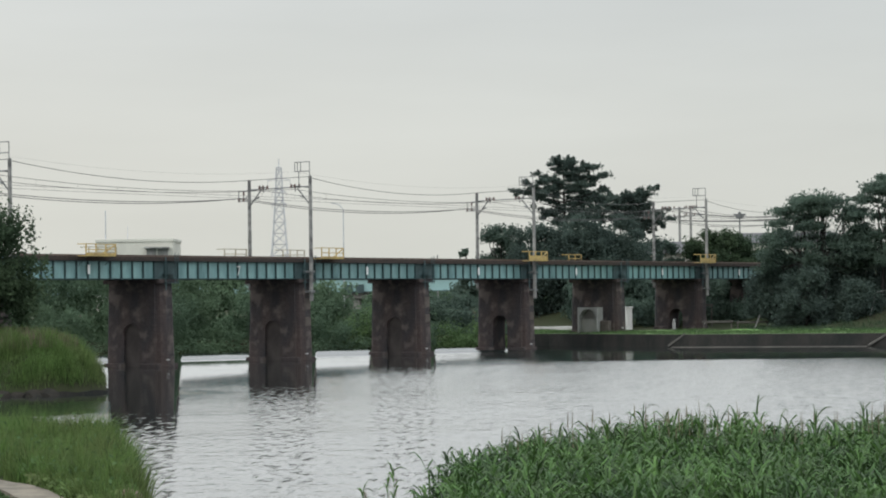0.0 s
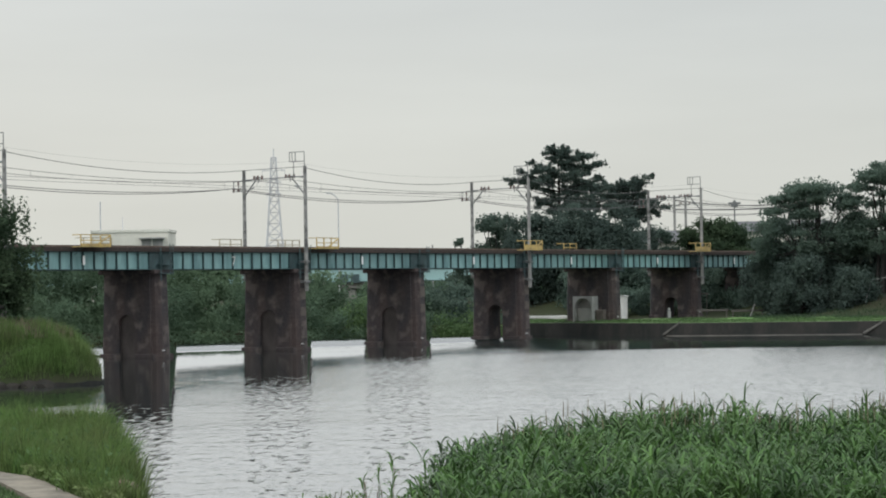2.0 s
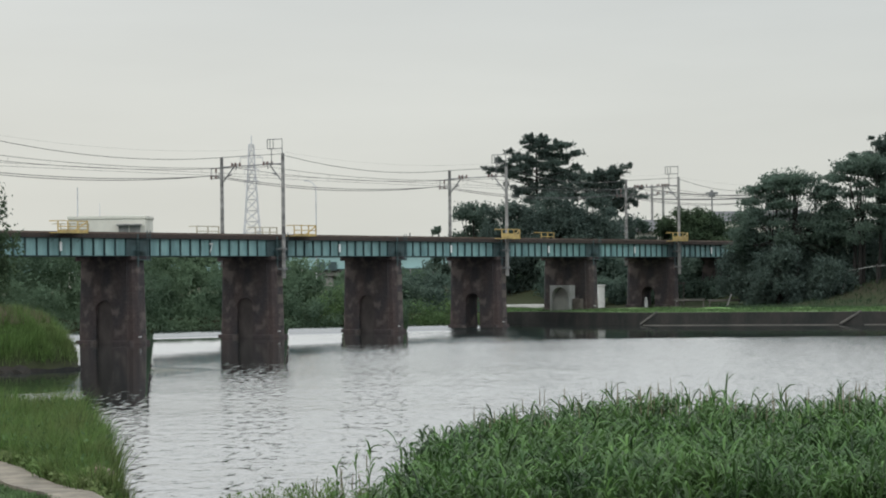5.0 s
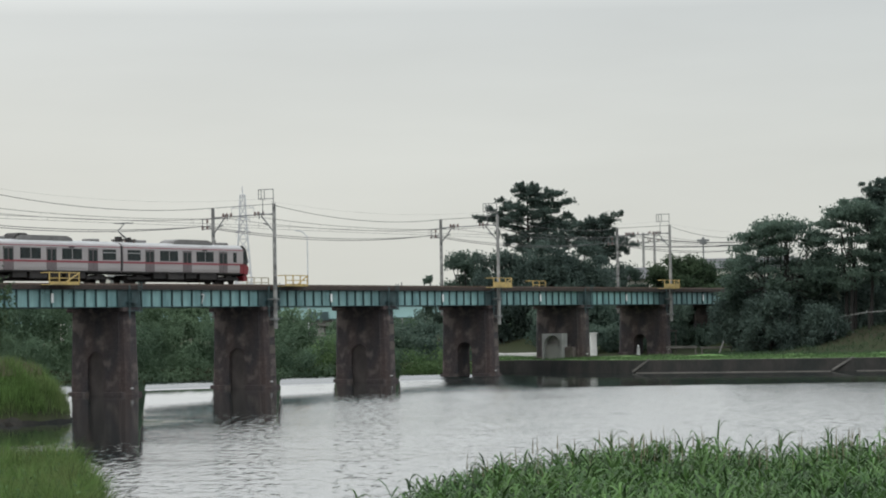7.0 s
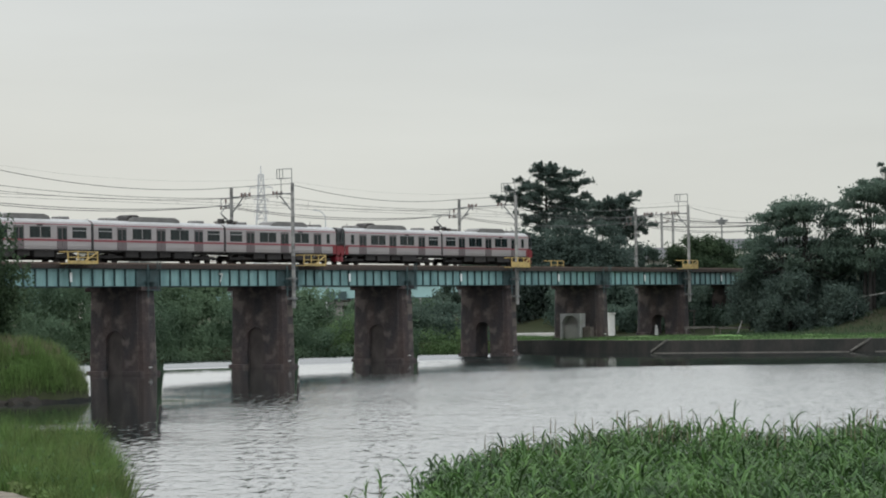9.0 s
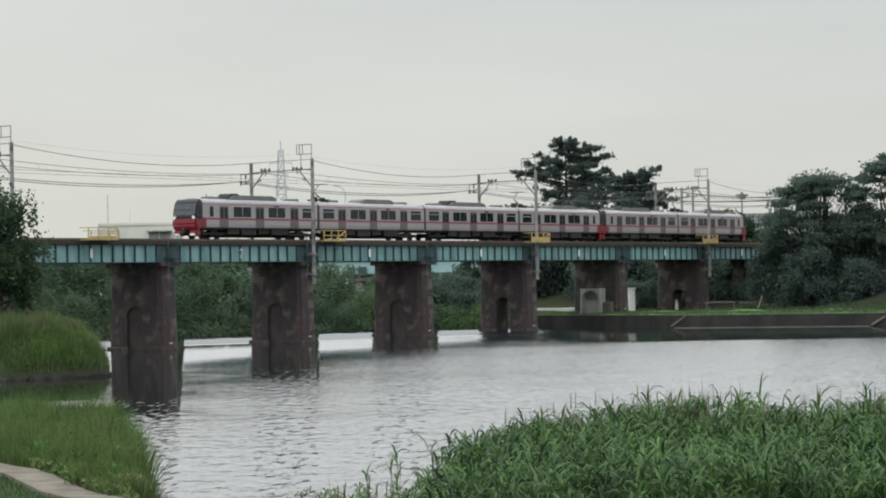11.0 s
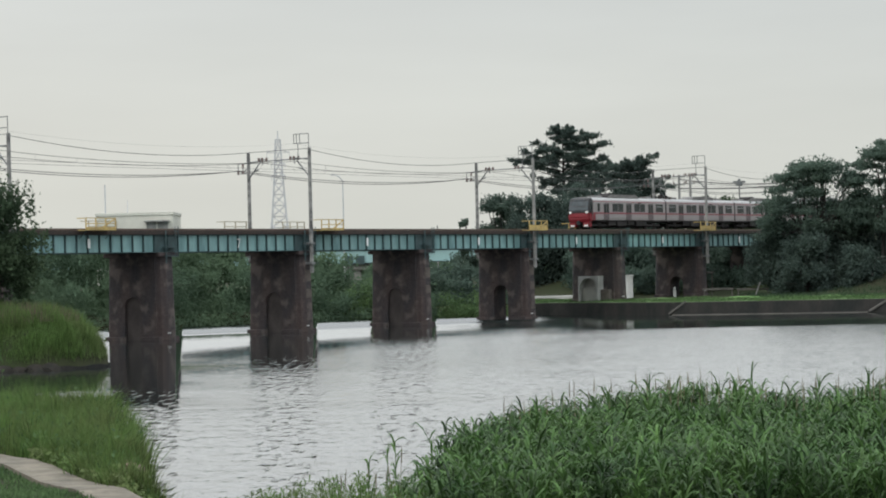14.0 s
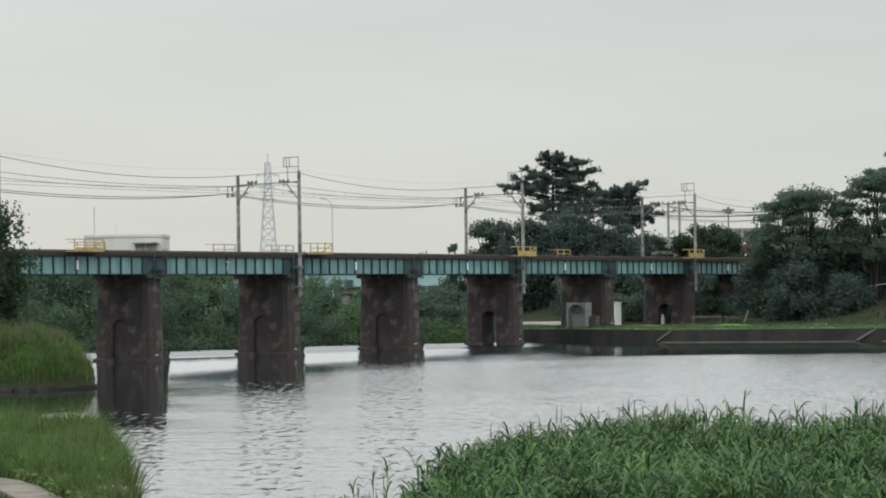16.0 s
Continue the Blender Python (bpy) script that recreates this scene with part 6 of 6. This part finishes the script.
def build_distance():
    lattice_tower(-59.6, 900, 53.5)
    b = block("white_building", -58.8, 420, 13.0, 12, 15.7, "low off-white flat-roofed building beyond the bridge", 1, 1)
    part("loading_canopy", boxes((8.2, 12.4, -1.2, 0, 12.55, 12.8), bevel=0.03), M_POLE, b, "grey canopy")
    part("louvre", boxes((8.5, 10.1, -0.12, 0.05, 10.4, 12.5), (10.4, 12.1, -0.12, 0.05, 10.4, 12.5)), M_POLE, b)
    part("mast", rod(bmesh.new(), (4.7, 5, 13.5), (4.7, 5, 16.5), 0.1, 0.05, 5), M_TOWER, b)
    block("grey_roofed_house", 44.6, 372, 14, 7, 13.2, "grey-roofed house half hidden by trees", 2, 4, "gable")
    block("pale_house", 30.4, 362, 6, 8, 11.6, "pale house with a light grey roof behind the trees", 2, 3, "gable", M_WALL)
    street_lamp(-57.2, 420, 21.0, False, "thin tall mast rising beyond the bridge", 0.1)
    street_lamp(-16.2, 400, 20.0, True, "slim street lamp rising beyond the bridge")
    for u_x, y, t in ((-1.2, 420, 12.8), (2.6, 420, 13.2), (3.7, 420, 13.0), (-3.2, 420, 12.2)):
        z = float(ground_z(u_x, y))
        up = thing("utility_pole", pose(u_x, y, z), "distant concrete utility pole", "utility pole", "distant utility poles")
        part("pole", rod(bmesh.new(), (0, 0, -0.3), (0, 0, t - z), 0.16, 0.12, 6), M_POLE, up)
        part("crossarm", boxes((-0.8, 0.8, -0.06, 0.06, t - z - 1.3, t - z - 1.15)), M_POLE, up)
    # two tall poles beyond the pines with a pair of cables running off behind the trees
    for u_x, t, arm in ((36.0, 19.0, 0.9), (37.7, 19.1, 0.7)):
        z = float(ground_z(u_x, 380))
        up = thing("utility_pole", pose(u_x, 380, z), "tall concrete utility pole beyond the pines", "utility pole", "distant utility poles")
        part("pole", rod(bmesh.new(), (0, 0, -0.3), (0, 0, t - z), 0.24, 0.17, 8), M_POLE, up)
        for dz in (0.4, 1.6):
            part("crossarm", boxes((-arm, arm, -0.08, 0.08, t - z - dz, t - z - dz + 0.16), bevel=0.02), M_STEEL, up)
            for dx in (-arm * 0.9, arm * 0.9):
                part("insulator", rod(bmesh.new(), (dx, 0, t - z - dz + 0.16), (dx, 0, t - z - dz + 0.5), 0.12, 0.09, 6), M_INSUL, up)
    for z0, z1, sag, r in ((16.9, 17.2, 0.35, 0.09), (18.3, 17.7, 0.7, 0.08)):
        pts = [(36.0 + 20.0 * i / 12, 380.0, z0 + (z1 - z0) * i / 12 - sag * 4 * (i / 12) * (1 - i / 12)) for i in range(13)]
        bm = bmesh.new()
        for p, q in zip(pts, pts[1:]):
            rod(bm, p, q, r, sides=5)
        tagged(part("distant_cable", bm, M_WIRE), "sagging cable between distant utility poles", "wire", "distant cables")
    z = float(ground_z(56.0, 380))
    up = thing("utility_pole", pose(56.0, 380, z), "tall concrete utility pole beyond the pines", "utility pole", "distant utility poles")
    part("pole", rod(bmesh.new(), (0, 0, -0.3), (0, 0, 18.4 - z), 0.24, 0.17, 8), M_POLE, up)
    z = float(ground_z(43.4, 365))
    sg = thing("signal_mast", pose(43.4, 365, z), "dark signal mast with a wide head", "signal mast")
    part("pole", rod(bmesh.new(), (0, 0, -0.3), (0, 0, 12.6), 0.14, 0.11, 6), M_STEEL, sg)
    part("head", boxes((-0.9, 0.9, -0.1, 0.1, 12.2, 12.5), (-0.5, 0.5, -0.1, 0.1, 11.8, 12.2), (-0.2, 0.2, -0.1, 0.1, 12.5, 12.8), bevel=0.02), M_STEEL, sg)
    # road bridge upstream
    rb = thing("road_bridge", pose(0, 400, 0), "pale teal girder road bridge upstream", "road bridge")
    part("girder", boxes((-75, 45, 0, 0.3, 6.75, 9.0), bevel=0.02), M_BLUETEAL, rb)
    part("lower_flange", boxes((-75, 45, -0.25, 0.5, 6.65, 6.78)), M_TEALDARK, rb)
    part("deck", boxes((-75, 45, -0.5, 8, 9.0, 9.3), bevel=0.03), M_BLUETEAL, rb)
    for x in (-52, -14.6, 24):
        part("pier", boxes((x - 0.9, x + 0.9, 1, 7, -1.5, 5.6), (x - 2.2, x + 2.2, 0.5, 7.5, 5.6, 6.65), bevel=0.1), M_CONC, rb)
        part("pier_bracket", boxes((x - 1.6, x - 0.25, -0.3, 0.0, 6.5, 7.9), (x + 0.25, x + 1.6, -0.3, 0.0, 6.5, 7.9)), M_TEALDARK, rb)
    # low far tree line that closes the view
    V, Fs, n = [], [], 0
    for x, y, z, r in [(x, 560 + rng.uniform(-20, 20), 4.8, rng.uniform(3.6, 5.2)) for x in np.arange(-420, 420, 4.0)] + [(x, 432 + rng.uniform(-6, 6), 3.4 + 1.4 * k, rng.uniform(2.0, 2.8)) for x in np.arange(-90, 60, 1.8) for k in range(3)]:
        v, f = leaf_quads(clump_points((x, y, z), (r * 1.3, r, r * 0.9), 100), 0.62)
        V.append(v), Fs.append(f + n)
        n += len(v)
    tagged(link("far_tree_line", mesh_np("far_trees", np.concatenate(V), np.concatenate(Fs)), M_LEAF_MID), "low distant line of trees", "tree line", kind="stuff")


REEDS = []
build_mound()
build_path()
build_far_bank()
build_distance()
build_trees()
build_shrubs()
build_near_plants()


def dry_stalk(x, y, top):
    z = float(ground_z(x, y))
    ob = thing("dry_grass_stalk", pose(x, y, z), "dry brownish grass stalk with a narrow plume", "grass stalk", "dry grass stalks")
    h = top - z
    part("stem", rod(bmesh.new(), (0, 0, -0.1), (0.02, 0, h * 0.8), 0.007, 0.005, 5), M_PLUME, ob)
    v, f = blades(np.array([[0.02, 0, h * 0.72]] * 5), rng.uniform(0.22, 0.34, 5), 0.02, 0.12, 3)
    link("plume", mesh_np("plume", v, f), M_PLUME, ob)
    v, f = blades(np.array([[0.0, 0, h * 0.3]] * 4), rng.uniform(0.3, 0.45, 4), 0.025, 0.4, 3)
    link("leaves", mesh_np("leaves", v, f), M_GRASS, ob)
    return ob


for sx, sy, dr in ((-0.0212, 43.2, 0.0645), (-0.0330, 43.6, 0.0715), (-0.0248, 43.0, 0.0745), (-0.0272, 43.4, 0.0765), (-0.0428, 44.0, 0.0775), (-0.0440, 44.2, 0.079), (-0.0312, 43.8, 0.0785)):
    REEDS.append(dry_stalk(sx * sy, sy, EYE_Z - dr * sy))


# ---- what moves: the train crosses away from the bank, the river drifts, tall reeds sway ----
def motions():
    runs = [(0.0, -154.0), (4.2, -54.1), (6.3, -3.95), (6.5, 0.95), (7.0, 13.15), (7.5, 25.25), (8.0, 37.2), (8.5, 49.15), (9.0, 61.2), (9.5, 73.2), (10.0, 85.1),
            (10.5, 96.9), (12.0, 131.8), (12.5, 143.2), (13.0, 154.9), (13.5, 166.8), (14.0, 178.6), (14.5, 190.5), (15.0, 202.3), (15.5, 214.1), (16.0, 225.9)]
    for i, car in enumerate(TRAIN):
        # the joint behind the leading car runs at the places above
        walk(car, [(t, BRIDGE @ pose(a + PITCH / 2 - PITCH * i, 1.8, RAIL_Z + RIDE)) for t, a in runs])
    walk(WATER, [(0.0, pose(0, 0, 0)), (8.0, pose(1.6, -0.6, 0)), (16.0, pose(3.2, -1.2, 0))])
    for i, reed in enumerate(REEDS):
        m = reed.matrix_basis.copy()
        walk(reed, [(t, m @ pose(0, 0, 0, 1.0 * math.sin(t * 1.3 + i), 1.8 * math.sin(t * 1.7 + i * 1.9) + 0.6)) for t in np.arange(0, 16.01, 0.8)])


motions()
